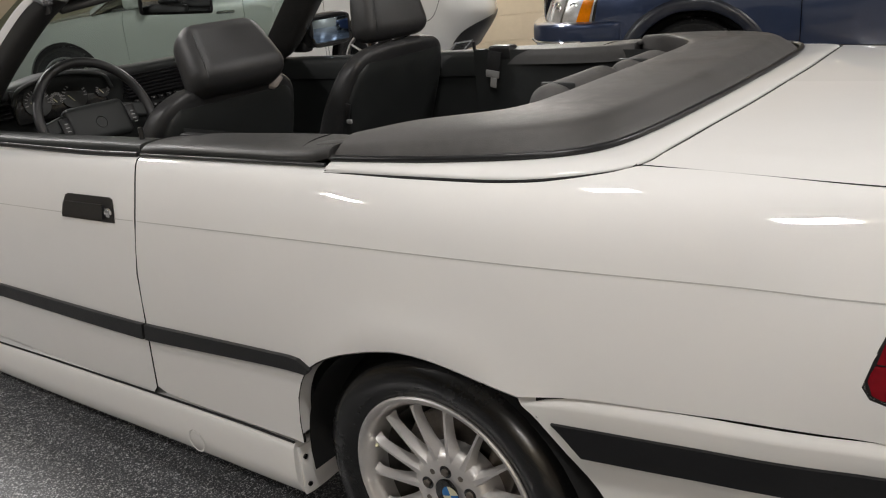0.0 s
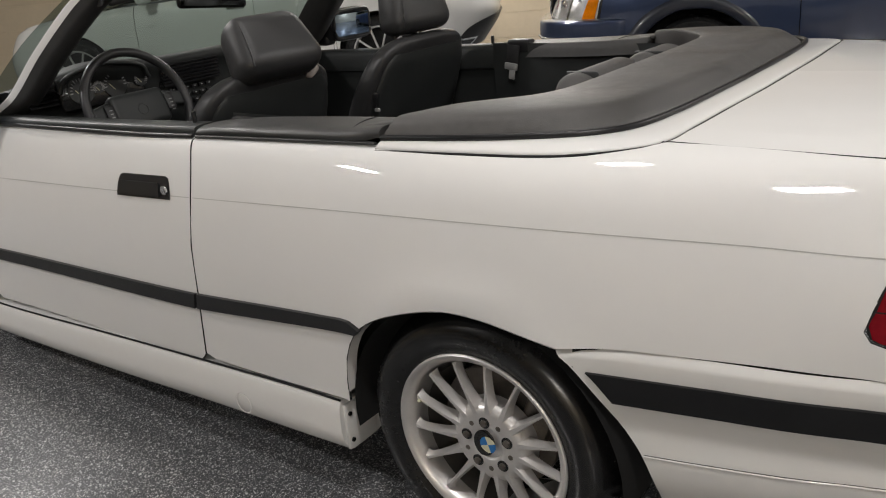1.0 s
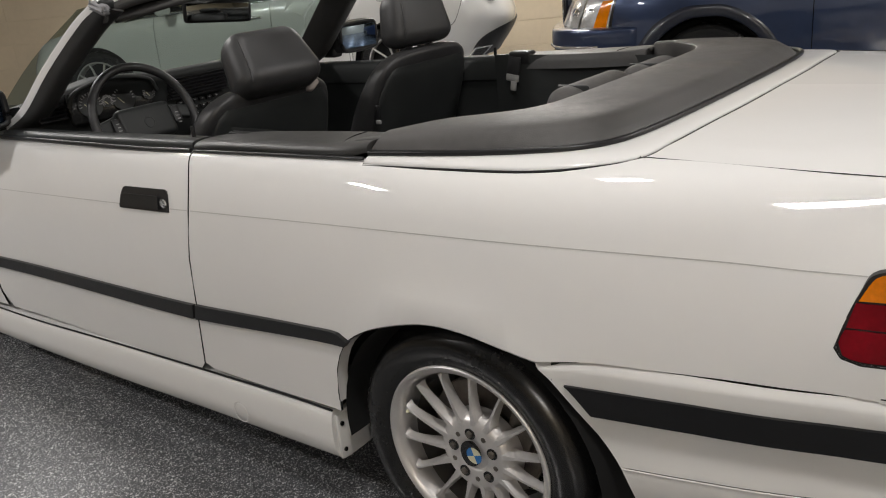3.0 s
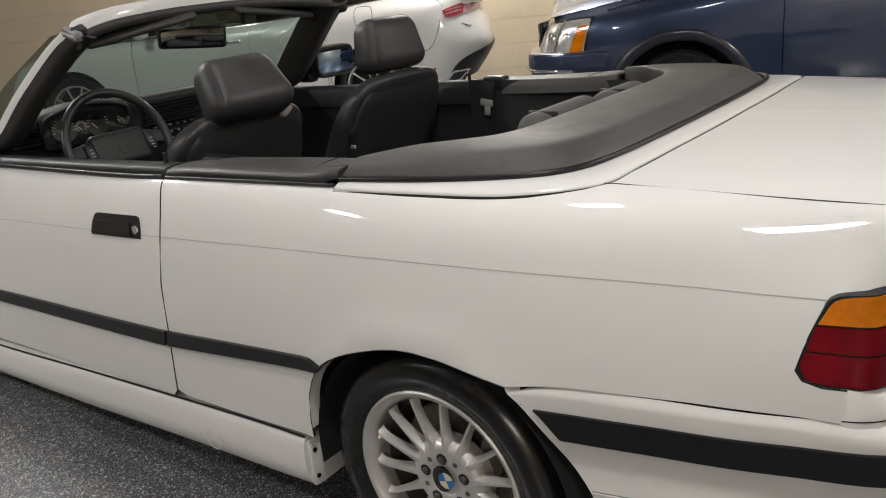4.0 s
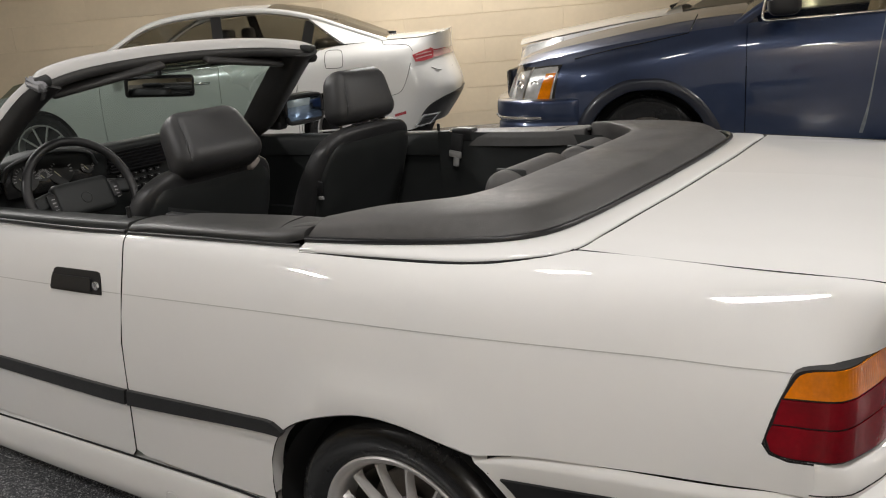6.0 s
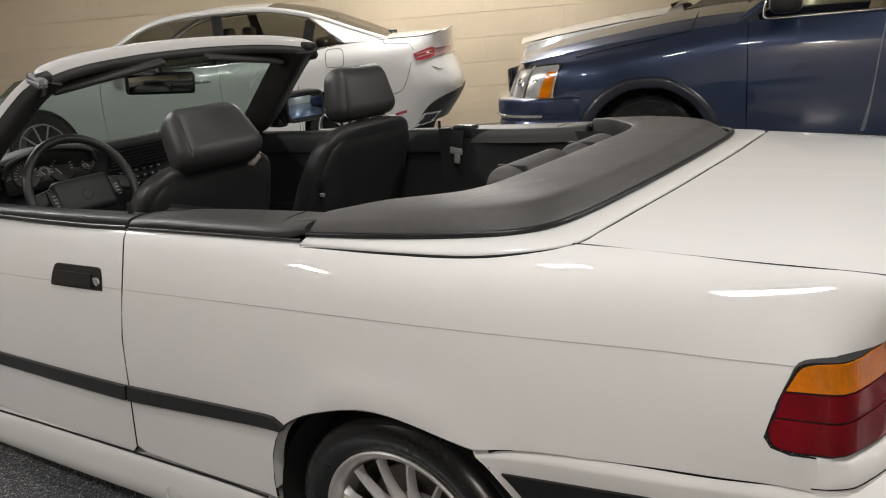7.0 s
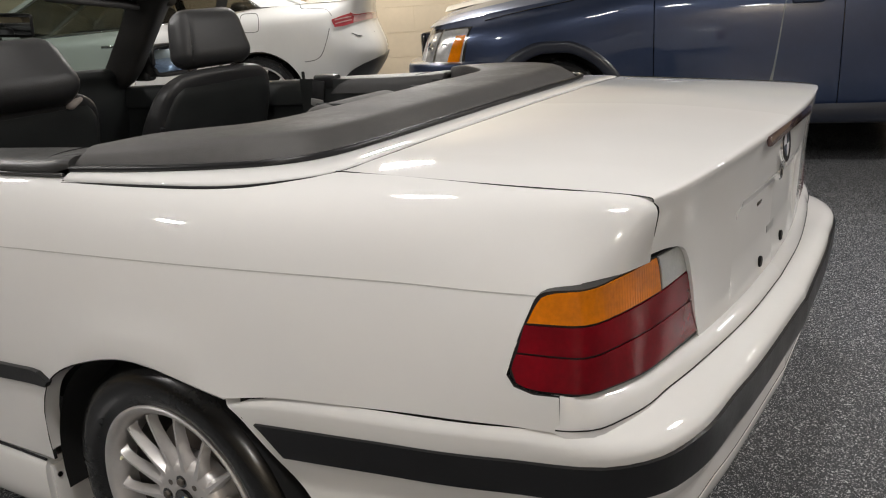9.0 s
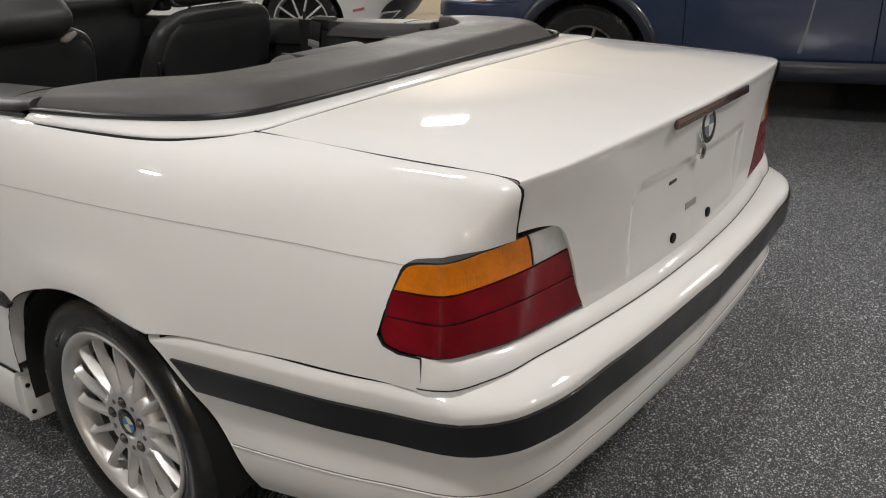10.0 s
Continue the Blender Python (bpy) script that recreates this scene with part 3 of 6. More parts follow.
def body_skin():
    hard = lambda ps: [(p[0], p[1], 1) for p in ps]
    up = [(-.868, 4.6, 1), (-.257, 4.6, 1), (-.257, 4.05, 1)] + list(NOTCH_GAP[1:-1]) + [(*NOTCH_GAP[-1], 1)] + list(LID_GAP[1:-1]) + [(*LID_GAP[-1], 1)]
    lamp = [(.88, 2.160), (.84, 2.122), (.80, 2.090), (.765, 2.068), (.748, 2.03), (.735, 1.9), (.714, 1.65), (.705, 1.5), (.714, 1.445), (.738, 1.415), (.772, 1.407, 1)]
    low = [(.772, 1.193, 1)] + list(BUMP_GAP[1:4])[::-1] + [(.218, 1.20, 1)] + list(ARCH[1:-1]) + [(-.338, .24, 1), (-.84, .22), (-.876, .27, 1)] + list(DOOR_GAP[1:-1])[::-1]
    # rim_mat=UNDER here and below colours the folded edges as gap shade
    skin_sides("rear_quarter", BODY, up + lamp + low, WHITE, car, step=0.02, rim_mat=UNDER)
    skin_pair("rear_ledge", LEDGE, [(.766, 0, 1), (.80, 0), (.82, 0), (.84, 0), (.98, 0), (1.14, 0), (1.32, 0), (1.56, 0, 1), (1.56, 3, 1), (1.32, 3), (1.14, 3), (.98, 3), (.84, 3), (.82, 3), (.80, 3), (.785, 2.9), (.766, 2.5, 1)], WHITE, car, step=0.012, scale=0.025, lip=0.012, gap=0, lift=.0004, mid=1.56)
    door_line = [(-.876, 4.6, 1)] + list(DOOR_GAP[1:-1]) + [(-.878, .25), (-.90, .15), (-.93, .13), (-1.34, .06), (-2.06, .02, 1), (-2.11, .3), (-2.12, 2.0), (-2.13, 4.6, 1)]
    for side, mir in (("door", False), ("door", True)):
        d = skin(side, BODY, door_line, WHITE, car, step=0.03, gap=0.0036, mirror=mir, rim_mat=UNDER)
        sg = -1 if not mir else 1
        handle_box = skin("handle_recess", BODY, [(-1.166, 1.945, 1), (-1.160, 2.20, 1), (-1.152, 2.31), (-1.138, 2.35, 1), (-.945, 2.35, 1), (-.933, 2.31), (-.927, 2.20, 1), (-.920, 1.945, 1)], TRIM, d, lip=0.004, gap=0, lift=0.003, step=0.012, mirror=mir)
        skin("door_handle", BODY, [(-1.155, 1.975, 1), (-1.150, 2.16, 1), (-1.142, 2.19, 1), (-.968, 2.19, 1), (-.962, 2.16, 1), (-.959, 1.975, 1)], TRIM, d, lip=0.012, gap=0, lift=0.010, step=0.010, mirror=mir)
        part("key_lock", cyl(0.012, 0.006, (-.937, sg * .830, .787), (90, 0, 0), 20, bevel=0.001), CHROME, d)
        skin("side_moulding", BODY, [(-.851, 1.058, 1), (-.862, .885, 1), (-1.4, .87), (-2.10, .845, 1), (-2.10, 1.025, 1), (-1.4, 1.045)], TRIM, d, lip=0.012, gap=0.001, lift=0.010, step=0.02, mirror=mir)
    fender = [(-2.14, 4.6, 1), (-2.13, 2.0), (-2.12, .3), (-2.10, .03, 1), (-2.34, .03, 1), (-2.36, .45), (-2.40, .95), (-2.52, 1.25), (-2.70, 1.35), (-2.88, 1.25), (-3.0, .95), (-3.04, .45), (-3.05, .05, 1), (-3.29, .05, 1), (-3.29, 4.6, 1)]
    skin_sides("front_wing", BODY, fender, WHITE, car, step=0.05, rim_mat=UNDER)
    skin_sides("rear_moulding", BODY, [(-.842, 1.062, 1), (-.60, 1.085), (-.38, 1.10), (-.30, 1.10), (-.262, 1.045), (-.275, .99, 1), (-.45, .965), (-.853, .888, 1)], TRIM, car, lip=0.012, gap=0.001, lift=0.010, step=0.02)
    # pressed crease along the flank: its shade painted as a flat grey strip
    crease_shade = [(-2.10, 2.004, 1), (-1.2, 2.004), (-.84, 2.004, 1), (-.84, 1.992, 1), (-1.2, 1.992), (-2.10, 1.992, 1)]
    skin_sides("crease_shade", BODY, [(-.825, 2.004, 1), (-.25, 2.004), (.2, 2.004), (.48, 2.004), (.738, 2.004, 1), (.738, 1.993, 1), (.48, 1.993), (.2, 1.993), (-.25, 1.993), (-.825, 1.993, 1)], CREASE_MAT, car, lip=0, gap=0, lift=0.0006, step=0.02)
    skin_sides("crease_shade", BODY, crease_shade, CREASE_MAT, car, lip=0, gap=0, lift=0.0006, step=0.02)
    for n, l in (("door_gap", DOOR_GAP), ("bumper_gap", [(.245, 1.215)] + BUMP_GAP[1:4] + [(.76, 1.19)]), ("deck_gap", NOTCH_GAP), ("lid_gap", [(.48, 4.83)] + LID_GAP[2:])):
        backing("shut_line", BODY, l, car, half=.007 if n == "lid_gap" else .014)


# grey that puts the flank crease's shade into colour
CREASE_MAT = material("crease_shade_grey", (0.46, 0.45, 0.43), 0.6)


def bumper():
    b = skin_pair("rear_bumper", BUMPER, [(.205, 0, 1), (.337, 0), (.529, 0), (.722, 0), (.832, 0), (1.12, 0), (1.56, 0, 1), (1.56, 7, 1), (1.12, 7), (.79, 7), (.55, 7), (.392, 7, 1), (.386, 6.0), (.366, 5.0), (.337, 4.0), (.292, 3.0), (.246, 2.0), (.220, 1.0)], WHITE_PLASTIC, car, gap=0.001, step=0.02, scale=0.06, lip=0.02, mid=1.56)
    skin_pair("rubber_strip", BUMPER, [(.272, 2.0, 1), (.45, 2.0), (.70, 2.0), (.83, 2.0), (1.12, 2.0), (1.56, 2.0, 1), (1.56, 3.0, 1), (1.12, 3.0), (.83, 3.0), (.70, 3.0), (.45, 3.0), (.320, 3.0, 1)], RUBBER, b, lift=0.006, lip=0.010, gap=0, scale=0.06, step=0.015)
    for sg in (-1, 1):
        line = [BUMPER.at(.370 + 1.19 * k / 40, 5.0) for k in range(41)]
        tube("pressed_line", [(p.x, sg * abs(p.y), p.z) for p in line], .0022, WHITE_PLASTIC, b, seg=8, along=2)
        # grey tube coloured as the shade above the pressed line
        tube("pressed_line_shade", [(p.x, sg * (abs(p.y) - .0004), p.z + .0028) for p in line], .0011, JOINT, b, seg=6, along=2)
    # dark tube that draws the shade between ledge and bumper
    for sg in (-1, 1):
        rim = [LEDGE.at(.772 + .788 * k / 32, 2.36) for k in range(33)]
        tube("bumper_seam_shade", [(p.x + .0006, sg * (abs(p.y) + .0004), p.z) for p in rim], .0011, UNDER, car, seg=6, along=2)
    nose = ribbon("front_bumper", [[(-3.40, y, z) if abs(y) > .6 else (-3.52 + .2 * (y * y), y, z) for y in (-.74, -.5, -.25, 0, .25, .5, .74)] for z in (.22, .34, .50, .58)], WHITE_PLASTIC, car)
    h = ribbon("bonnet", [[(x, y * k, z - .06 * (y / .7) ** 2 * (1 if x > -3 else 1.4)) for y in (-.7, -.45, -.2, 0, .2, .45, .7)] for x, z, k in ((-3.36, .74, .85), (-3.2, .79, .9), (-2.8, .86, 1.0), (-2.3, .91, 1.02), (-2.02, .935, 1.02))], WHITE, car)


def boot_lid():
    edge = [(0, 0, 1), (.2, 0), (.4, 0), (.52, 0), (.6235, 0, 1), (.6235, 1, 1), (.6235, 2.2, 1), (.6235, 3.0, 1), (.6235, 4.0, 1), (.6235, 4.93, 1), (.545, 4.97), (.490, 5.14), (.455, 5.62), (.430, 6.3), (.411, 6.95, 1), (.2, 6.95), (0, 6.95, 1)]
    lid = skin_pair("boot_lid", LID, edge, WHITE, car, step=0.013, scale=0.09, gap=0.0010, mid=0)
    # thin dark tubes put the gap's shade along the lid's sides
    for sg in (-1, 1):
        edge_line = [LID.at(.6246, 3.05 * k / 12) for k in range(13)]
        tube("lid_seam_shade", [(p.x, sg * abs(p.y), p.z + .0010) for p in edge_line], .0009, UNDER, car, seg=6, along=2)
    part("third_brake_lamp", box((.010, .375, .019), (.9195, .01, .942), .004, rot=(0, -8, 0)), BRAKE_LENS, lid, "dark red brake lamp strip")
    e = part("round_emblem", cyl(.037, .008, (.911, 0, .9045), (0, 86, 0), 40, bevel=.002), CHROME, lid, "round enamel emblem with a chrome rim")
    for k in range(4):
        bm = bmesh.new()
        c = bm.verts.new((0, 0, 0))
        arc = [bm.verts.new((.024 * math.cos(a), .024 * math.sin(a), 0)) for a in (math.pi / 2 * (k + i / 8) for i in range(9))]
        for i in range(8):
            bm.faces.new((c, arc[i], arc[i + 1]))
        bmesh.ops.transform(bm, matrix=pose(.9158, 0, .9048, 0, 86, 0), verts=bm.verts)
        part("enamel_quarter", bm, MARK_PALE if k % 2 else MARK_GREY, e)
    bm = lathe([(.026, 0), (.035, 0), (.035, .0012), (.026, .0012)], 40, "Z", closed=True)
    bmesh.ops.transform(bm, matrix=pose(.9152, 0, .9048, 0, 86, 0), verts=bm.verts)
    part("enamel_ring", bm, MARK_BLACK, e)
    lk = part("boot_lock", cyl(.016, .018, (.901, .0, .849), (0, 90, 0), 28, bevel=.002), CHROME, lid)
    part("key_slot", box((.003, .004, .014), (.9105, 0, .849), .001), MARK_BLACK, lk)
    # solid dark discs, coloured as the shade inside the holes
    for y in (-.09, .093):
        part("plate_screw_hole", cyl(.011, .006, (.8975, y, .690), (0, 90, 0), 16, bevel=.001), UNDER, lid)
    part("plate_light_slot", box((.006, .035, .008), (.892, -.105, .812), .002), MARK_BLACK, lid)
    bm = box((.002, .055, .015), (.8935, .0, .737), .0006, 1)
    part("small_decal", bm, METAL_GREY, lid, "small faded grey decal")
    bm = None
    for i, w in enumerate((.026, .02, .026, .012)):
        bm = box((.003, w * .7, .026), (.884 - .006 * i, .46 + i * .027, .915), .001, 1, bm=bm)
    part("model_badge", bm, CHROME, lid, "chrome badge bars")
    return lid


LENS_LOW = [(.661, .751), (.70, .744), (.74, .736), (.775, .729), (.792, .724), (.803, .718), (.811, .705), (.819, .683), (.842, .605), (.854, .505), (.863, .41), (.867, .33)]
LENS_HIGH = [(.661, .732), (.70, .725), (.74, .716), (.775, .708), (.791, .703), (.801, .696), (.808, .684), (.817, .662), (.846, .545), (.856, .46), (.861, .40), (.865, .33)]
LENS_LEVELS = [(1.20, .632), (1.30, .660), (1.40, .687), (1.60, .742), (1.80, .785), (2.05, .830), (2.30, .858), (2.45, .872)]
LENS = Loft([.66, .70, .74, .775, .792, .803, .814, .84, .928, 1.0, 1.062, 1.14], [
    [(a[0] + (b[0] - a[0]) * k, a[1] + (b[1] - a[1]) * k, z) for a, b in zip(LENS_LOW, LENS_HIGH)] for z, k in ((z, (z - .64) / .24) for v, z in LENS_LEVELS)], levels=[v for v, z in LENS_LEVELS])


def tail_lamps():
    for mir in (False, True):
        lamp = skin("tail_lamp", LENS, LAMP, GASKET, car, "amber, clear and red tail lamp in a black gasket", lip=0.03, gap=0.0002, lift=0.0092, step=0.007, scale=.2, mirror=mir)
        kw = dict(lip=0.008, gap=0.0004, lift=0.0115, step=0.009, mirror=mir, scale=0.2)
        skin("amber_lens", LENS, [(.747, 2.02), (.764, 2.068), (.80, 2.100), (.82, 2.116), (.88, 2.152), (.918, 2.172, 1), (.938, 1.83, 1), (.88, 1.822), (.80, 1.815), (.727, 1.812, 1)], AMBER, lamp, **kw)
        skin("clear_lens", LENS, [(.922, 2.174, 1), (.945, 2.174), (.980, 2.142), (1.008, 2.02), (1.022, 1.88), (1.026, 1.845, 1), (.942, 1.831, 1)], CLEAR, lamp, **kw)
        skin("red_lens", LENS, [(.724, 1.797, 1), (.80, 1.800), (.94, 1.817), (1.028, 1.832, 1), (1.048, 1.585, 1), (.93, 1.600), (.80, 1.60), (.714, 1.605, 1)], RED, lamp, **kw)
        skin("red_lens", LENS, [(.713, 1.594, 1), (.80, 1.589), (.93, 1.589), (1.049, 1.574, 1), (1.066, 1.350, 1), (.93, 1.370), (.83, 1.397), (.806, 1.403), (.77, 1.406), (.738, 1.409), (.713, 1.438), (.706, 1.51)], RED, lamp, **kw)


def skirt():
    for mir in (False, True):
        st = [(-2.34, .235, .10), (-1.9, .248, .112), (-1.4, .278, .132), (-.9, .305, .158), (-.55, .322, .172), (-.375, .326, .180)]
        L = [[(x, -.828, zt) for x, zt, zb in st], [(x, -.848, zt - .004) for x, zt, zb in st], [(x, -.856, zt - .03) for x, zt, zb in st], [(x, -.858, zt * .45 + zb * .55) for x, zt, zb in st],
             [(x, -.846, zb + .018) for x, zt, zb in st], [(x, -.818, zb) for x, zt, zb in st], [(x, -.72, zb + .01) for x, zt, zb in st], [(x, -.72, zt) for x, zt, zb in st]]
        s = ribbon("side_skirt", L, WHITE_PLASTIC, car, close=True, sub=4, sharp=40, mirror=mir)
        sg = 1 if mir else -1
        part("jack_cover", lathe([(.026, 0), (.0285, .0015), (.031, 0)], 28, "Y", (-.735, sg * -.8605 * -1, .222)), WHITE_PLASTIC, s)
        # dark tube standing in for the shadow line above the skirt
        tube("skirt_gap_shade", [(x, sg * .8485, zt + .002) for x, zt, zb in st], .0030, UNDER, s, seg=6)
        part("skirt_flap", box((.010, .10, .125), (-.372, sg * .795, .250), .004), WHITE_PLASTIC, s)
        for z in (.212, .285):
            part("rivet", cyl(.006, .006, (-.366, sg * .832, z), (0, 90, 0), 12, bevel=.001), MARK_BLACK, s)


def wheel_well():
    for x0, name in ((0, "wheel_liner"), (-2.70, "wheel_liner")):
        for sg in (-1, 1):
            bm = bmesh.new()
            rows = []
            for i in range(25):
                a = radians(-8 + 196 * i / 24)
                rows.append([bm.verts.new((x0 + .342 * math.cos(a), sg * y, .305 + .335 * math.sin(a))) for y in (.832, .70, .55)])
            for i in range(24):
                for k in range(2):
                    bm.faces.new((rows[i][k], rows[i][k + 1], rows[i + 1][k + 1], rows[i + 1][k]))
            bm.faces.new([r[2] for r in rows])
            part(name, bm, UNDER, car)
    # folded edge of the rear arch
    for mir in (False, True):
        V, F = [], []
        ring = [p for p in smooth_outline([(*ARCH[0][:1], ARCH[0][1] * .25, 1)] + [(p[0], p[1] * .25) for p in ARCH[1:-1]] + [(ARCH[-1][0], ARCH[-1][1] * .25, 1)], .02)]
        k = max(range(len(ring)), key=lambda i: -ring[i].y)
        ring = [p for p in ring[:k + 1] if BODY.at(p.x, p.y / .25).z > .345]
        for p in ring:
            n = BODY.normal(p.x, p.y / .25)
            q = BODY.at(p.x, p.y / .25)
            for d in (0.001, .012, .032):
                r = q - n * d
                V.append((r.x, r.y * (-1 if mir else 1), r.z))
        for i in range(len(ring) - 1):
            for j in (0, 1):
                F.append((3 * i + j, 3 * i + j + 1, 3 * i + 4 + j, 3 * i + 3 + j))
        link("arch_fold", V, F, WHITE, car)


def wheel(at, sg):
    """Alloy wheel with fifteen flat spokes and a low-profile tyre; the outer face looks to -y, sg 1, or +y, sg -1."""
    w = under("wheel", car)
    w.matrix_basis = pose(*at, 0, 0, 0 if sg > 0 else 180)
    prof = [(.205, .012), (.2135, -.002), (.219, -.004), (.228, -.0105), (.245, -.0165), (.262, -.017), (.278, -.0115), (.290, -.001), (.2985, .012), (.3055, .030), (.3105, .048), (.312, .10), (.312, .16), (.3105, .20), (.3045, .222), (.288, .240), (.25, .246), (.21, .21)]
    t = part("tyre", lathe(prof, 96, "Y"), TYRE, w, "black tyre with moulded sidewall letters")
    bm = None
    for r in (.307,):
        for y in (.060, .095, .13, .165):
            bm2 = lathe([(.3094, y - .004), (.3112, y - .003), (.3112, y + .003), (.3094, y + .004)], 96, "Y")
            bm = merge(bm, bm2) if bm else bm2
    tagged(part("tread_rib", bm, TYRE, t), kind="stuff")
    bm = None
    for i in range(60):
        a = 360 / 60 * i
        bm = box((.012, .040, .003), (.3105 * math.cos(radians(a)), .046, .3105 * math.sin(radians(a))), .001, 1, rot=(0, 90 - a, 22), bm=bm)
    tagged(part("tread_block", bm, TYRE, t), kind="stuff")
    bm = None
    for a0, n in ((40, 7), (220, 7), (130, 5), (310, 5)):
        for i in range(n):
            a = a0 + i * 4.2
            bm = box((.009, .0022, .014), (.250 * math.cos(radians(a)), -.0125, .250 * math.sin(radians(a))), .0005, 1, rot=(0, 90 - a, 0), bm=bm)
    tagged(part("sidewall_lettering", bm, TYRE, t), kind="stuff")
    rim = part("rim", lathe([(.204, .02), (.210, .004), (.2145, -.002), (.2145, -.006), (.211, -.0085), (.205, -.007), (.199, -.002), (.192, .006), (.187, .03), (.183, .10), (.19, .17), (.20, .175)], 96, "Y"), ALLOY, w, "silver fifteen-spoke alloy rim")
    part("rim_barrel", lathe([(.186, .035), (.182, .10), (.18, .16)], 64, "Y"), ALLOY_IN, rim)
    for i in range(15):
        a = 2 * math.pi * (i + .5) / 15 + .06
        bm = bmesh.new()
        secs = []
        for r, half, top, deep in ((.070, .0125, .0035, .034), (.088, .0104, .0030, .030), (.105, .0078, .0015, .026), (.125, .0061, .0000, .022), (.155, .0049, -.001, .019), (.178, .0048, -.001, .018), (.190, .0062, .0005, .019), (.197, .0105, .003, .020)):
            secs.append([bm.verts.new((r, y, x)) for x, y in ((-half * 1.35, deep), (-half * .95, top + .0085), (-half * .52, top), (half * .52, top), (half * .95, top + .0085), (half * 1.35, deep))])
        for A, B in zip(secs, secs[1:]):
            for k in range(5):
                bm.faces.new((A[k], A[k + 1], B[k + 1], B[k]))
            bm.faces.new((A[5], A[0], B[0], B[5]))
        bm.faces.new(secs[0][::-1])
        bm.faces.new(secs[-1])
        bmesh.ops.rotate(bm, matrix=Euler((0, -a, 0)).to_matrix(), verts=bm.verts)
        part("spoke", bm, ALLOY, rim, sharp=32)
    part("hub_face", lathe([(.0, .010), (.034, .010), (.036, .0045), (.038, .003), (.050, .0025), (.072, .0025), (.082, .005), (.092, .013), (.097, .026), (.099, .05)], 60, "Y"), ALLOY, rim)
    for i in range(5):
        a = 2 * math.pi * i / 5 + radians(95)
        at2 = (.0545 * math.cos(a), .0035, .0545 * math.sin(a))
        # black disc drawn for the shaded well round each bolt
        part("bolt_well", cyl(.0135, .004, at2, (90, 0, 0), 20), MARK_BLACK, rim)
        part("wheel_bolt", cyl(.0085, .010, (at2[0], .001, at2[2]), (90, 0, 0), 6, bevel=.001), STEEL, rim)
        b = a + radians(36)
        part("balance_hole", cyl(.006, .003, (.058 * math.cos(b), .003, .058 * math.sin(b)), (90, 0, 0), 14), STEEL, rim)
    cap = part("hub_cap", cyl(.0335, .010, (0, .0088, 0), (90, 0, 0), 40, bevel=.002), MARK_BLACK, w, "round blue and cream hub cap with a black ring")
    for k in range(4):
        bm = bmesh.new()
        c = bm.verts.new((0, .0030, 0))
        arc = [bm.verts.new((.020 * math.cos(q),   .0030, .020 * math.sin(q))) for q in (math.pi / 2 * (k + i / 8) + .35 for i in range(9))]
        for i in range(8):
            bm.faces.new((c, arc[i], arc[i + 1]))
        part("enamel_quarter", bm, MARK_BLUE if k % 2 else MARK_CREAM, cap)
    part("brake_disc", cyl(.145, .02, (0, .09, 0), (90, 0, 0), 60, bevel=.003), STEEL, w)
    part("brake_caliper", box((.07, .06, .13), (.11, .08, .06), .012, rot=(0, 20, 0)), STEEL, w)
    part("valve", cyl(.004, .03, (-.158, .01, .055), (60, 0, 0), 10), MARK_CREAM, w)
    return w


body_skin()
bumper()
boot_lid()
tail_lamps()
skirt()
wheel_well()
wheel((0, -.812, .310), 1)
wheel((0, .812, .310), -1)
wheel((-2.70, -.80, .310), 1)
wheel((-2.70, .80, .310), -1)


# ---- the open top: white surround, stowed-top cover, belt trims ----
def both(half):
    """A line over the whole car from its half: near front, round the middle, far front."""
    return half + [(x, -y, z) for x, y, z in half[-2::-1]]


SUR_OUT = [(-.257, -.751, .928), (-.05, -.741, .934), (.14, -.722, .9395), (.262, -.686, .949), (.333, -.630, .957), (.347, -.52, .962), (.357, -.40, .967), (.370, -.20, .972), (.373, 0, .974)]
SUR_IN = [(-.257, -.728, .942), (-.06, -.705, .949), (.10, -.667, .955), (.20, -.622, .959), (.253, -.555, .962), (.278, -.44, .966), (.291, -.30, .970), (.300, -.14, .973), (.302, 0, .974)]
mix = lambda a, b, t, dz=0: [(p[0] * (1 - t) + q[0] * t, p[1] * (1 - t) + q[1] * t, p[2] * (1 - t) + q[2] * t + dz) for p, q in zip(a, b)]
ribbon("deck_surround", [both([(x - .004, y + .005, z - .02) for x, y, z in SUR_OUT]), both([(x - .004, y + .004, z - .001) for x, y, z in SUR_OUT]), both(mix(SUR_OUT, SUR_IN, .5, .003)), both(SUR_IN), both([(x, y, z - .02) for x, y, z in SUR_IN])], WHITE, car, sub=5, along=8, sharp=60)
# dark tube laid in the surround's gap as its shade
tube("deck_gap_shade", both([(x + .0005, y - .001, z - .0045) for x, y, z in SUR_OUT]), .0042, UNDER, car, seg=8, along=8)
COV_IN = [(-.245, -.668, .985), (-.155, -.600, .997), (-.085, -.540, 1.000), (-.024, -.478, 1.000), (.003, -.41, 1.000), (.010, -.33, 1.000), (.012, -.24, 1.000), (.012, -.12, 1.000), (.012, 0, 1.000)]
o0 = [(x - .006, y + .006, z - .004) for x, y, z in SUR_IN]
top_out = [(-.246, -.705, .972), (-.075, -.672, .988), (.065, -.618, .999), (.145, -.560, 1.003), (.188, -.480, 1.006), (.207, -.385, 1.008), (.217, -.27, 1.009), (.223, -.13, 1.010), (.225, 0, 1.010)]
mid_out = [(p[0] * .62 + q[0] * .38, p[1] * .62 + q[1] * .38, p[2] * .46 + q[2] * .54) for p, q in zip(o0, top_out)]
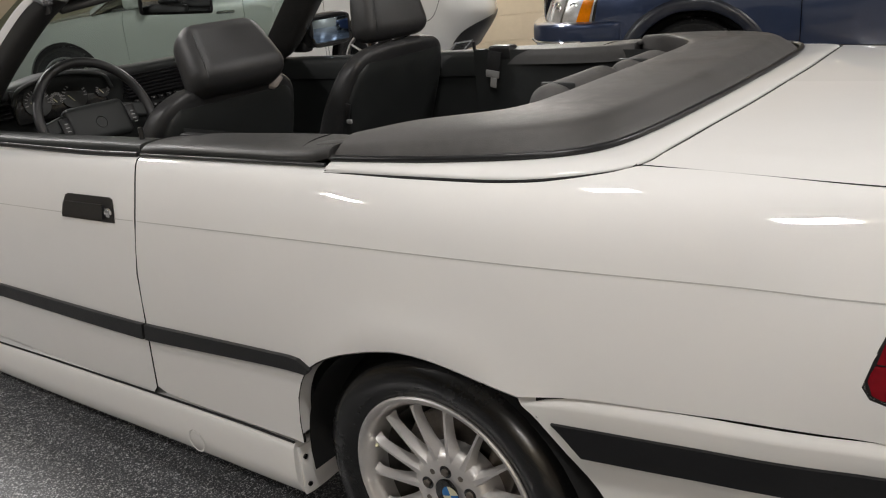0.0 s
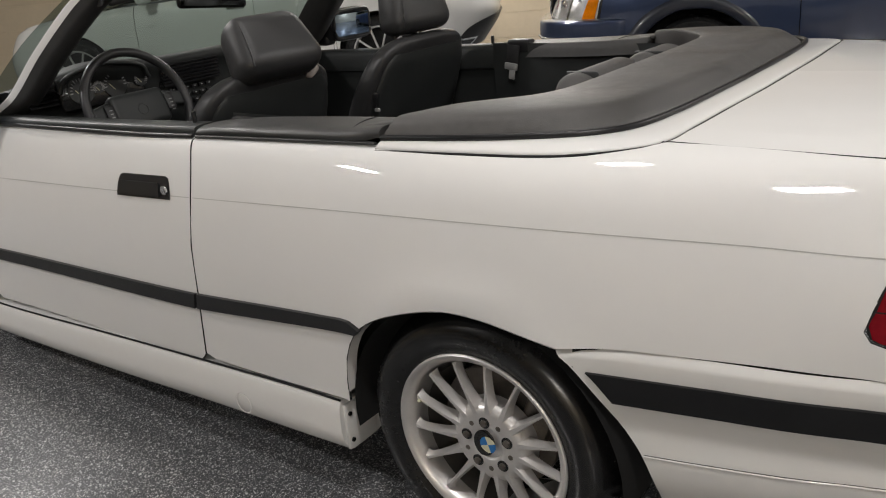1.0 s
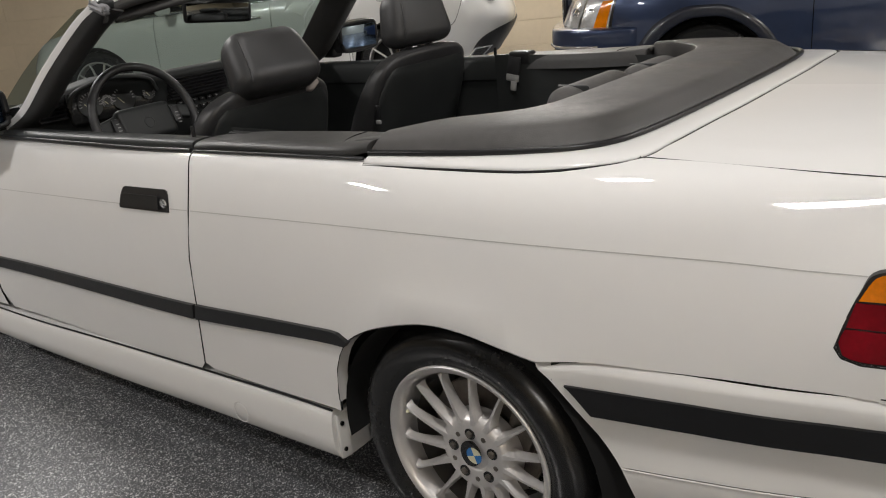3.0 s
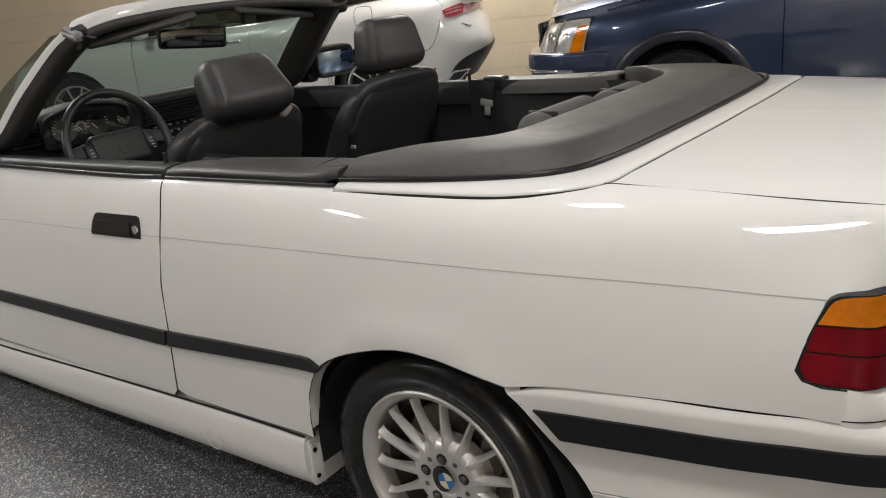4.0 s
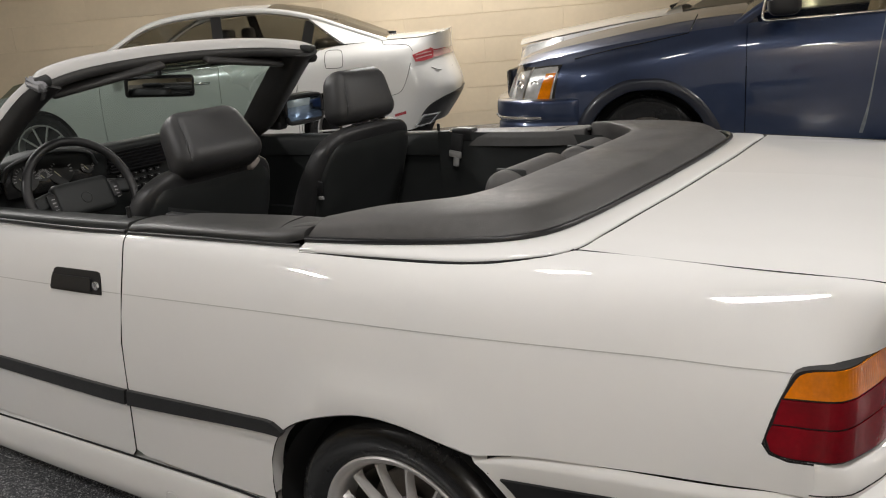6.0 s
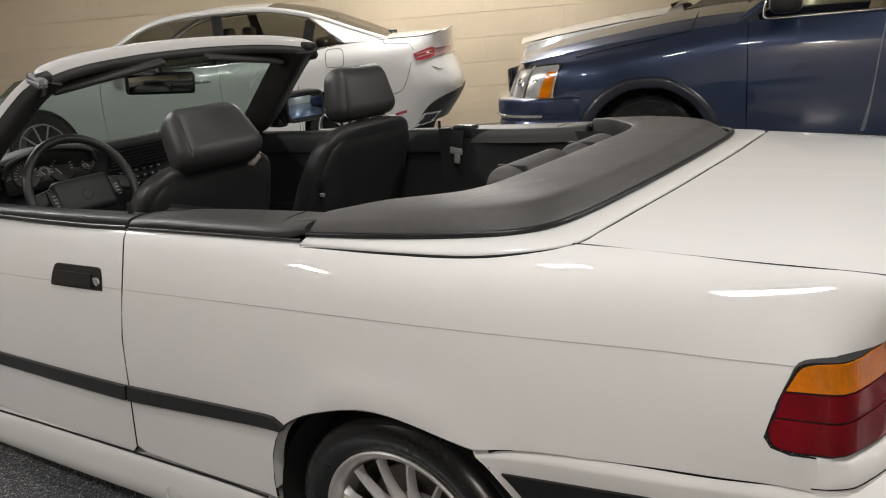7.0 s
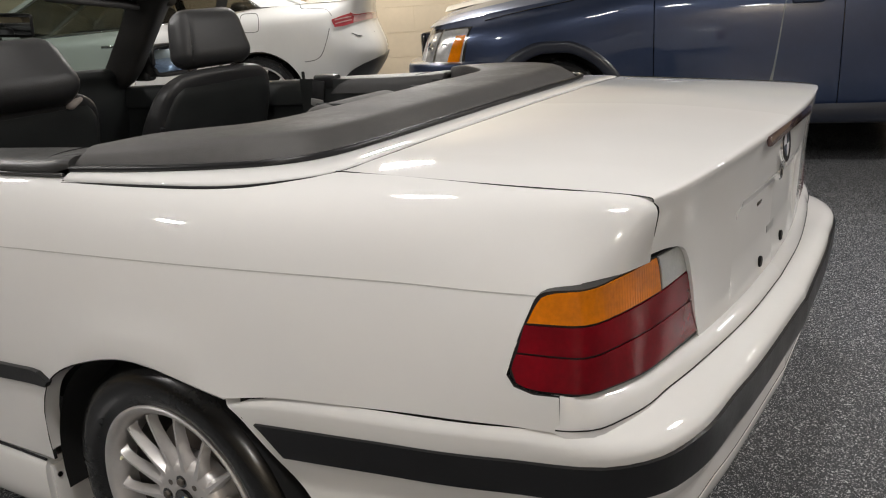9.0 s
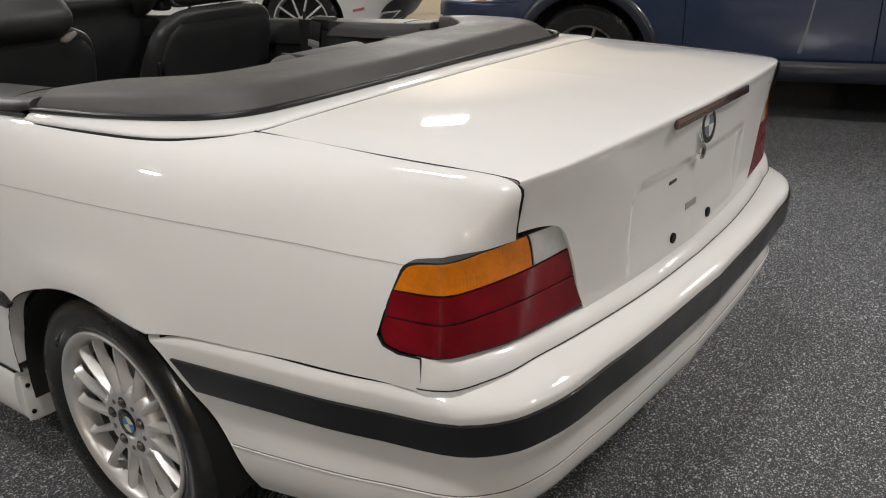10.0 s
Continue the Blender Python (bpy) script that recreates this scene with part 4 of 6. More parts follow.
cover = ribbon("top_cover", [both(l) for l in (o0, mid_out, top_out, mix(top_out, COV_IN, .5, .004), COV_IN, [(x - .008, y + .01, z - .014) for x, y, z in COV_IN], [(x - .006, y + .012, z - .10) for x, y, z in COV_IN])], VINYL_WORN, car, "matt black vinyl cover over the stowed top", sub=6, along=8, sharp=75)
tube("cover_seal", both([(x - .001, y + .001, z + .005) for x, y, z in SUR_IN]), .0065, RUBBER, cover, "shiny black rubber seal", seg=10, along=8)

for mir in (False, True):
    sg = -1 if mir else 1
    # padded quarter trim between door and cover
    xs = [-.868, -.80, -.70, -.55, -.42, -.31, -.262]
    zt = [.938, .945, .950, .955, .960, .965, .968]
    wi = [.655, .64, .625, .61, .605, .61, .63]
    L = [[(x, -.746 + .004 * (x > -.4) + .014 * (x > -.3), z - .026 + .006 * (x > -.3)) for x, z in zip(xs, zt)], [(x, -.749 + .004 * (x > -.4) + .016 * (x > -.3), z - .014 + .002 * (x > -.3)) for x, z in zip(xs, zt)], [(x, -.735 + .014 * (x > -.3), z - .003) for x, z in zip(xs, zt)], [(x, -.70, z + .001) for x, z in zip(xs, zt)],
         [(x, -w - .01, z) for x, z, w in zip(xs, zt, wi)], [(x, -w + .004, z - .012) for x, z, w in zip(xs, zt, wi)], [(x, -w + .012, z - .05) for x, z, w in zip(xs, zt, wi)]]
    q = ribbon("quarter_trim", L, VINYL, car, "padded black vinyl quarter trim", sub=5, along=6, sharp=70, mirror=mir)
    # hinge cover with a joint
    part("hinge_cover", box((.085, .05, .012), (-.285, sg * -.675, .9625), .005, rot=(sg * -4, -4, sg * 14)), VINYL, q)
    tube("trim_joint", [(-.322, sg * -.744, .9515), (-.345, sg * -.712, .9632), (-.363, sg * -.660, .9638), (-.365, sg * -.618, .9632)], .0016, UNDER, q, seg=6)
    # weather strip along the belt
    tube("weather_strip", [(x, sg * -y, z) for x, y, z in ((-1.98, .752, .890), (-1.5, .757, .900), (-1.1, .757, .908), (-.878, .753, .916))], .0055, TRIM, car, seg=8, flat=1.3)
    tube("weather_strip", [(x, sg * -y, z) for x, y, z in ((-.862, .755, .917), (-.55, .751, .929), (-.262, .743, .938))], .0042, TRIM, car, seg=8)
    # door top trim and door card
    L = [[(x, -.745, z - .03) for x, z in ((-1.98, .895), (-1.4, .91), (-.88, .928))], [(x, -.742, z + .006) for x, z in ((-1.98, .895), (-1.4, .91), (-.88, .928))], [(x, -.70, z + .012) for x, z in ((-1.98, .895), (-1.4, .91), (-.88, .928))], [(x, -.665, z + .002) for x, z in ((-1.98, .895), (-1.4, .91), (-.88, .928))],
         [(x, -.655, z - .07) for x, z in ((-1.98, .895), (-1.4, .91), (-.88, .928))], [(x, -.665, z - .085) for x, z in ((-1.98, .895), (-1.4, .91), (-.88, .928))], [(x, -.68, z - .30) for x, z in ((-1.98, .895), (-1.4, .91), (-.88, .928))], [(x, -.66, z - .34) for x, z in ((-1.98, .895), (-1.4, .91), (-.88, .928))], [(x, -.66, .30) for x in (-1.98, -1.4, -.88)]]
    card = ribbon("door_card", L, INTERIOR, car, sub=4, along=10, sharp=50, mirror=mir)
    part("lock_pin", cyl(.006, .035, (-.93, sg * -.70, .95), seg=12, bevel=.001), TRIM, card)
    L = [[(x, -.618 + .01 * (i > 2), z) for i, (x, z) in enumerate(((-.875, zz), (-.70, zz), (-.5, zz), (-.3, zz), (-.12, zz)))] for zz in (.95, .885, .872, .70, .30)]
    ribbon("quarter_card", L, INTERIOR, car, sub=3, along=6, mirror=mir)
    tube("card_piping", [(-.875, sg * -.648, .878), (-.6, sg * -.646, .886), (-.3, sg * -.628, .895)], .004, TRIM, car, seg=8)
# belt guide on the far quarter panel
belt = under("seat_belt", car)
part("belt_outlet", box((.095, .05, .05), (-.765, .640, .938), .010, 3), TRIM, belt)
part("belt_webbing", box((.055, .004, .080), (-.785, .607, .905), .0015, rot=(-8, 6, 0)), CARPET, belt)
part("belt_tongue", box((.056, .006, .026), (-.788, .600, .868), .004, rot=(0, 8, 0)), METAL_GREY, belt)
part("belt_buckle_end", box((.026, .007, .036), (-.786, .600, .838), .004, rot=(0, 8, 0)), METAL_GREY, belt)
part("belt_outlet", box((.085, .03, .05), (-.785, -.655, .925), .008), TRIM, belt)


# ---- inside the convertible ----
def stack(name, secs, mat, parent, label="", power=3.2, n=20, along=5, rot=None):
    """A cushion built over rounded sections (centre x, y, z, half depth, half width), from the bottom up."""
    L = []
    for i in range(n):
        a = 2 * math.pi * i / n
        c, s = math.cos(a), math.sin(a)
        k = (abs(c) ** power + abs(s) ** power) ** (-1 / power)
        L.append([(x + hx * k * c, y + hy * k * s, z) for x, y, z, hx, hy in secs])
    return ribbon(name, L, mat, parent, label, sub=2, along=along, close=True, sharp=60)


def front_seat(y, hr_z, hr_x, hr_tilt, hr_turn, label):
    seat = under("front_seat", car, label)
    back = stack("backrest", [(-1.24, y, .42, .05, .20), (-1.23, y, .45, .085, .25), (-1.18, y, .62, .085, .262), (-1.11, y, .80, .075, .262), (-1.055, y, .91, .066, .25), (-1.02, y, .975, .056, .225), (-1.00, y, 1.010, .045, .175), (-.99, y, 1.025, .022, .12)], LEATHER, seat, power=3.6)
    stack("backrest_shell", [(-1.19, y, .44, .03, .20), (-1.175, y, .46, .04, .235), (-1.115, y, .64, .04, .240), (-1.050, y, .82, .038, .240), (-1.005, y, .93, .034, .222), (-.985, y, .975, .024, .19)], INTERIOR, back)
    stack("cushion", [(-1.42, y, .32, .24, .22), (-1.42, y, .36, .27, .255), (-1.42, y, .44, .275, .262), (-1.42, y, .49, .25, .23), (-1.42, y, .50, .2, .18)], LEATHER, seat)
    bm = box((.125, .30, .192), (0, 0, 0), .052, 6)
    for v in bm.verts:
        v.co.y *= 1 - .20 * max(0, v.co.z + .05) / .16
        v.co.x *= 1 - .12 * v.co.z / .10
        v.co.x += .008 * (1 - (v.co.y / .16) ** 2)
    hr = part("headrest", bm, LEATHER_GREY, seat, "black leather headrest, a little greyer than the seat")
    hr.matrix_basis = pose(hr_x, y, hr_z, 0, hr_tilt, hr_turn)
    tube("headrest_seam", [(.046, -.094, .078), (.062, -.108, .035), (.066, -.120, -.03), (.056, -.124, -.074)], .0025, LEATHER, hr, seg=6)
    for dy in (-.07, .07):
        part("headrest_post", cyl(.006, .10, (hr_x - .030, y + dy, hr_z - .105), (0, -8, 0), 12), STEEL, seat)
    lv = part("release_lever", box((.02, .012, .06), (-1.02, y - .262, .83), .005, rot=(0, 15, 0)), TRIM, seat)
    part("lever_tip", box((.022, .010, .014), (-1.012, y - .266, .80), .004), METAL_GREY, lv)
    return seat


front_seat(-.365, 1.082, -.985, -33, -4, "black leather driver's seat with a creased headrest")
front_seat(.36, 1.123, -1.035, -9, -4, "black leather passenger seat")
part("pale_cloth", box((.04, .07, .030), (-.975, -.225, .992), .018, 3, rot=(20, 10, 25)), CLOTH, car, "pale cloth on the driver's seat shoulder")


def cabin():
    tub = part("cabin_floor", box((1.95, 1.30, .04), (-1.2, 0, .24), .01), CARPET, car)
    part("transmission_tunnel", box((1.5, .22, .22), (-1.35, 0, .36), .05, 3), CARPET, car)
    part("centre_console", box((.75, .20, .12), (-1.4, 0, .50), .03, 3), INTERIOR, car)
    part("gear_lever", cyl(.022, .05, (-1.52, 0, .66), seg=20, bevel=.006), LEATHER, car)
    part("rear_bulkhead", box((.05, 1.30, .70), (.02, 0, .60), .01), INTERIOR, car)
    rs = under("rear_seat", car, "black leather rear bench")
    stack("seat_cushion", [(-.48, 0, .38, .20, .52), (-.48, 0, .42, .23, .56), (-.48, 0, .52, .235, .56), (-.47, 0, .55, .20, .52)], LEATHER, rs, power=5)
    stack("seat_back", [(-.26, 0, .50, .05, .52), (-.24, 0, .54, .075, .56), (-.17, 0, .78, .07, .555), (-.135, 0, .88, .055, .53), (-.125, 0, .90, .03, .5)], LEATHER, rs, power=5)
    for y0, y1, z, r in ((-.20, .15, .935, .052), (.20, .47, .925, .045)):
        h = part("rear_headrest", box((.11, y1 - y0, .10), (-.105, (y0 + y1) / 2, z), .048, 6, rot=(0, 14, 0)), VINYL_WORN, rs)
        part("headrest_gap", box((.09, .012, .05), (-.10, y0 + .07, z + .028), .006), INTERIOR, h)
    # facia
    ys = [-.69, -.60, -.50, -.39, -.28, -.18, -.05, .10, .25, .45, .60, .69]
    def bulge(y):
        return .028 * math.exp(-((y + .39) / .15) ** 2)
    prof = [(-2.30, .925), (-2.18, .965), (-2.02, .995), (-1.90, 1.012), (-1.845, 1.008), (-1.835, .985), (-1.86, .93), (-1.875, .80), (-1.93, .66), (-2.0, .45)]
    L = [[(x + .08 * (abs(y) / .69) ** 3 * (-1 if i > 3 else -.4), y, z + (bulge(y) if 1 < i < 6 else 0) - .03 * (abs(y) / .69) ** 4) for y in ys] for i, (x, z) in enumerate(prof)]
    d = ribbon("facia", L, INTERIOR, car, "dark grey padded facia", sub=4, along=4, sharp=60)
    # instruments
    cl = part("instrument_panel", box((.02, .33, .12), (-1.872, -.39, .945), .012, rot=(0, -12, 0)), MARK_BLACK, d)
    for y, r in ((-.475, .047), (-.345, .047), (-.24, .026), (-.41, .022)):
        g = part("gauge", cyl(r, .004, (-1.858, y, .95), (0, 78, 0), 32, bevel=.001), INTERIOR, cl)
        bm = None
        for i in range(17):
            a = radians(-130 + 260 * i / 16)
            bm = box((.002, .0025 if i % 2 else .0035, .008 if i % 2 else .011), (-1.8545 - .2 * (r * .82 * math.cos(a)) * 0, y + r * .82 * math.sin(a), .95 + r * .82 * math.cos(a)), .0003, 1, rot=(-math.degrees(a), 0, 0), bm=bm)
        part("dial_marks", bm, METAL_GREY, g)
        part("needle", box((.002, .003, r * .8), (-1.853, y - r * .25, .95 - r * .2), .0005, 1, rot=(40, 0, 0)), MARK_CREAM, g)
    tube("cluster_hood_edge", [(-1.838, -.565, .955), (-1.832, -.53, 1.005), (-1.83, -.39, 1.030), (-1.832, -.25, 1.005), (-1.838, -.215, .955)], .008, INTERIOR, d)
    # centre vents, radio and buttons
    for k in range(7):
        part("vent_slat", box((.03, .26, .006), (-1.845, -.03, .985 - k * .0125), .002, rot=(0, 25, 0)), TRIM, d)
    part("vent_back", box((.02, .27, .095), (-1.872, -.03, .945), .004), MARK_BLACK, d)
    for r in range(3):
        for c in range(6):
            part("button", box((.012, .026, .014), (-1.862, -.115 + c * .034, .882 - r * .026), .003), TRIM, d)
            part("button_mark", box((.002, .008, .003), (-1.8545, -.115 + c * .034, .884 - r * .026), .0004, 1), MARK_GREY, d)
    for k in range(4):
        part("vent_slat", box((.02, .10, .006), (-1.87, -.61, .965 - k * .014), .002, rot=(0, 25, 0)), TRIM, d)
    # steering wheel, facing the driver
    sw = under("steering_wheel", car, "black leather steering wheel with a padded hub")
    sw.matrix_basis = pose(-1.655, -.392, .892, 0, 68, 0)
    bm = lathe([(.19 + .0155 * math.cos(a), .0155 * math.sin(a)) for a in (2 * math.pi * k / 14 for k in range(14))], 72, "Z", closed=True)
    part("wheel_rim", bm, LEATHER, sw, sharp=80)
    hub = part("hub_pad", box((.125, .215, .05), (.012, 0, -.015), .022, 4), INTERIOR, sw)
    part("round_mark", lathe([(.017, .0102), (.0185, .0115), (.020, .0102)], 30, "Z"), TRIM, hub)
    for s in (-1, 1):
        part("spoke", box((.050, .095, .022), (.0, s * .145, -.012), .009, 3, rot=(0, 0, s * -12)), INTERIOR, sw)
        pad = part("switch_pad", box((.06, .035, .012), (.01, s * .117, .003), .005), TRIM, sw)
        for k in range(4):
            part("switch_mark", box((.003, .012, .002), (-.016 + k * .0125, s * .117, .0095), .0005, 1), METAL_GREY, pad)
    part("column", cyl(.04, .25, (0, 0, -.15), seg=20), INTERIOR, sw)


cabin()


def screen_frame():
    w = under("windscreen", car, "raked windscreen in a white frame with a black inner lining")
    ys = [-.585, -.54, -.40, -.20, 0, .20, .40, .54, .585]
    hx = [-1.445, -1.475, -1.515, -1.54, -1.55, -1.54, -1.515, -1.475, -1.445]
    hz = [1.288, 1.308, 1.330, 1.343, 1.347, 1.343, 1.330, 1.308, 1.288]
    top = [[(x - .075, y * 1.02, z - .035) for x, y, z in zip(hx, ys, hz)], [(x - .035, y, z + .008) for x, y, z in zip(hx, ys, hz)], [(x - .008, y, z + .019) for x, y, z in zip(hx, ys, hz)], [(x + .008, y, z + .008) for x, y, z in zip(hx, ys, hz)], [(x + .013, y, z - .018) for x, y, z in zip(hx, ys, hz)]]
    ribbon("header_panel", top, WHITE, w, sub=4, along=5)
    lin = [[(x + .014, y, z - .019) for x, y, z in zip(hx, ys, hz)], [(x + .022, y, z - .032) for x, y, z in zip(hx, ys, hz)], [(x + .006, y * .99, z - .052) for x, y, z in zip(hx, ys, hz)], [(x - .05, y * .98, z - .054) for x, y, z in zip(hx, ys, hz)], [(x - .085, y * .98, z - .050) for x, y, z in zip(hx, ys, hz)]]
    ribbon("header_lining", lin, VINYL, w, sub=4, along=5, sharp=70)
    for y0, y1 in ((-.50, -.08), (.10, .50)):
        part("sun_visor", box((.13, y1 - y0, .022), (-1.575, (y0 + y1) / 2, 1.298 - .04 * abs((y0 + y1) / 2)), .009, 3, rot=(8 * (1 if y0 > 0 else -1) * -1, 24, 0)), VINYL, w)
    base = [(-2.02, .70, .90), (-1.88, .685, .965), (-1.72, .655, 1.095), (-1.55, .612, 1.225), (-1.452, .585, 1.285)]
    for s in (-1, 1):
        out = [[(x - .045, s * (y + .004), z + .004) for x, y, z in base], [(x - .02, s * (y + .016), z + .012) for x, y, z in base], [(x + .012, s * (y + .012), z + .004) for x, y, z in base]]
        ribbon("pillar_panel", out, WHITE, w, sub=3, along=6)
        inn = [[(x + .013, s * (y + .011), z + .003) for x, y, z in base], [(x + .042, s * (y - .010), z - .010) for x, y, z in base], [(x + .028, s * (y - .060), z - .022) for x, y, z in base], [(x - .085, s * (y - .105), z - .004) for x, y, z in base], [(x - .046, s * (y - .006), z + .002) for x, y, z in base]]
        ribbon("pillar_lining", inn, VINYL, w, sub=3, along=6, sharp=70)
        if s < 0:
            bm = box((.070, .030, .030), (0, 0, 0), .012, 4)
            bump = random.Random(4)
            for v in bm.verts:
                v.co += Vector([bump.uniform(-.004, .004) for _ in range(3)])
            bmesh.ops.transform(bm, matrix=pose(-1.448, -.588, 1.283, 0, 22, 8), verts=bm.verts)
            part("crumpled_end_cover", bm, TAPE, w, "crumpled silver-grey cover at the header's end", sharp=20)
        part("top_latch", box((.06, .05, .03), (-1.455, s * .565, 1.292), .01, 3, rot=(0, 10, s * 20)), INTERIOR, w)
    gb = [[(-1.60 - .03 * (1 - (y / .55) ** 2), y, 1.285 + .04 * (1 - (y / .55) ** 2)) for y in (-.578, -.3, 0, .3, .578)], [(-1.86 - .10 * (1 - (y / .6) ** 2), y, 1.12 + .01) for y in (-.648, -.33, 0, .33, .648)], [(-2.10 - .17 * (1 - (y / .66) ** 2), y, .955) for y in (-.70, -.36, 0, .36, .70)]]
    g = ribbon("windscreen_glass", gb, WINDSCREEN, w, sub=6, along=6, ends=False)
    g.visible_shadow = False
    m = under("inner_mirror", w, "dark inner mirror on the header")
    m.matrix_basis = pose(-1.655, -.012, 1.212, 6, 5, 62)
    part("mirror_shell", box((.25, .03, .082), (0, .008, 0), .014, 4), TRIM, m)
    part("mirror_pane", box((.228, .004, .062), (0, -.0085, 0), .0015), DARKMIRROR, m)
    part("mirror_stalk", cyl(.012, .09, (0, .03, .055), (-30, 0, 0), 14), TRIM, m)
    for s in (-1, 1):
        o = under("outer_mirror", car, "black outer mirror, its glass coloured blue for the reflected light")
        o.matrix_basis = pose(-1.808 if s > 0 else -2.0, s * .828, 1.012 if s > 0 else .985, 0, 0, 0)
        sh = stack("mirror_housing", [(-.03, 0, -.070, .02, .095), (-.035, 0, -.063, .045, .128), (-.035, 0, 0, .058, .136), (-.035, 0, .058, .045, .128), (-.03, 0, .068, .02, .105)], TRIM, o, power=4)
        p = part("mirror_pane", box((.006, .205, .098), (.030, 0, 0), .0015), MIRROR, o)
        p.rotation_euler = (0, radians(3), radians(s * -7 + 1))
        tube("mirror_rim", [(.026, y, z) for y, z in ((-.118, -.03), (-.118, .03), (-.095, .056), (0, .060), (.095, .056), (.118, .03), (.118, -.03), (.095, -.058), (0, -.062), (-.095, -.058))], .010, TRIM, o, seg=8, along=4, closed=True)
        part("mirror_foot", box((.09, .06, .045), (-.05, -s * .11, -.06), .015, 3), TRIM, o)


DARKMIRROR = material("dark_mirror_glass", (0.34, 0.36, 0.35), 0.06, metal=1.0)
screen_frame()


# ---- the parked cars behind ----
def plain_wheel(parent, at, r, rim_r, spokes, mat, width=.22):
    w = under("wheel", parent)
    w.matrix_basis = pose(*at)
    t = part("tyre", lathe([(rim_r, .0), (rim_r + .015, -.008), (r - .03, -.010), (r - .008, .01), (r, .05), (r, width - .05), (r - .02, width - .01), (rim_r, width)], 64, "Y"), TYRE, w)
    rim = part("rim", lathe([(rim_r + .004, .005), (rim_r, -.006), (rim_r - .012, -.004), (rim_r - .02, .03), (rim_r - .025, .14)], 56, "Y"), mat, w)
    part("wheel_back", cyl(rim_r - .02, .01, (0, .09, 0), (90, 0, 0), 40), UNDER, w)
    for i in range(spokes):
        a = 360 / spokes * i
        part("spoke", box((rim_r - .03, .022, .018), ((rim_r * .5 + .01) * math.cos(radians(a)), .014, (rim_r * .5 + .01) * math.sin(radians(a))), .006, 2, rot=(0, -a, 0)), mat, rim)
    part("hub", cyl(.055, .03, (0, .006, 0), (90, 0, 0), 28, bevel=.006), mat, rim)
    return w


def arch_points(x0, r, z0, flat=1.0):
    """Points of a wheel cut-out over the axle at x0, front to rear."""
    return [(x0 + r * math.cos(radians(a)), z0 + r * flat * math.sin(radians(a))) for a in (180, 160, 135, 110, 90, 70, 45, 20, 0)]


def level(surf, s, z):
    """The level of a skin at which it has the height z."""
    lo, hi = surf.v[0], surf.v[-1]
    for _ in range(24):
        mid = (lo + hi) / 2
        lo, hi = (mid, hi) if surf.at(s, mid).z < z else (lo, mid)
    return (lo + hi) / 2


def shell(parent, surf, x0, x1, cuts, axles, r, z0, mat, top, s0, s1, flat=1.0):
    """The lower body in panels between shut lines, with wheel cut-outs; both sides."""
    edges = [s0] + cuts + [s1]
    for a, b in zip(edges, edges[1:]):
        low = []
        for ax in axles:
            for x, z in arch_points(ax, r, z0, flat):
                if a < x < b and surf.at(x, 0).z < z:
                    low.append((x, level(surf, x, z)))
        names = {0: "front_body", len(edges) - 2: "rear_body"}
        i = edges.index(a)
        nm = names.get(i, "door")
        ol = [(a, top(a), 1), (a, 0, 1)]
        if low:
            ol += [(low[0][0], 0, 1)] + low + [(low[-1][0], 0, 1)] if low[0][0] - a > .02 else low + [(low[-1][0], 0, 1)]
            if nm == "door" or b - low[-1][0] < .02:
                ol = ol[:-1] if b - low[-1][0] < .02 else ol
        ol += [(b, 0, 1), (b, top(b), 1)]
        n = max(2, int((b - a) / .25))
        ol += [(b + (a - b) * k / n, top(b + (a - b) * k / n)) for k in range(1, n)]
        for mir in (False, True):
            skin(nm, surf, ol, mat, parent, step=.05, scale=.3, lip=.02, gap=.003, mirror=mir)


# pearl white saloon beside the wall
SAL = Loft([-1.35, -.98, -.80, -.45, 0, .9, 1.9, 2.85, 3.35, 3.66, 3.80, 3.90, 4.15, 4.55], [
    [(-.95, 0, .22), (-.92, .45, .22), (-.82, .70, .22), (-.45, .86, .24), (0, .90, .24), (.9, .90, .24), (1.9, .90, .24), (2.85, .90, .25), (3.35, .86, .27), (3.56, .79, .30), (3.66, .70, .32), (3.71, .62, .33), (3.77, .40, .33), (3.79, 0, .33)],
    [(-1.0, 0, .50), (-.96, .45, .50), (-.84, .74, .50), (-.45, .885, .52), (0, .92, .54), (.9, .918, .55), (1.9, .918, .56), (2.85, .928, .58), (3.35, .905, .60), (3.62, .845, .62), (3.78, .75, .63), (3.86, .66, .635), (3.95, .40, .64), (3.975, 0, .64)],
    [(-.93, 0, .70), (-.88, .45, .71), (-.76, .70, .74), (-.45, .84, .78), (0, .885, .82), (.9, .895, .86), (1.9, .90, .89), (2.85, .905, .93), (3.30, .875, .95), (3.56, .80, .955), (3.68, .72, .965), (3.755, .64, .97), (3.845, .40, .975), (3.88, 0, .975)],
    [(-.80, 0, .78), (-.76, .45, .79), (-.66, .66, .82), (-.40, .76, .87), (0, .80, .92), (.9, .835, .965), (1.9, .845, 1.01), (2.85, .79, 1.09), (3.30, .745, 1.105), (3.58, .71, 1.105), (3.72, .665, 1.118), (3.795, .61, 1.132), (3.865, .40, 1.150), (3.89, 0, 1.155)]])
saloon = empty("saloon_car", pose(-7.29, 3.20, 0, 0, 0, 31.6) @ Matrix.Diagonal((1.03, 1.0, 1.055, 1.0)), "pearl white saloon parked along the block wall", "car")


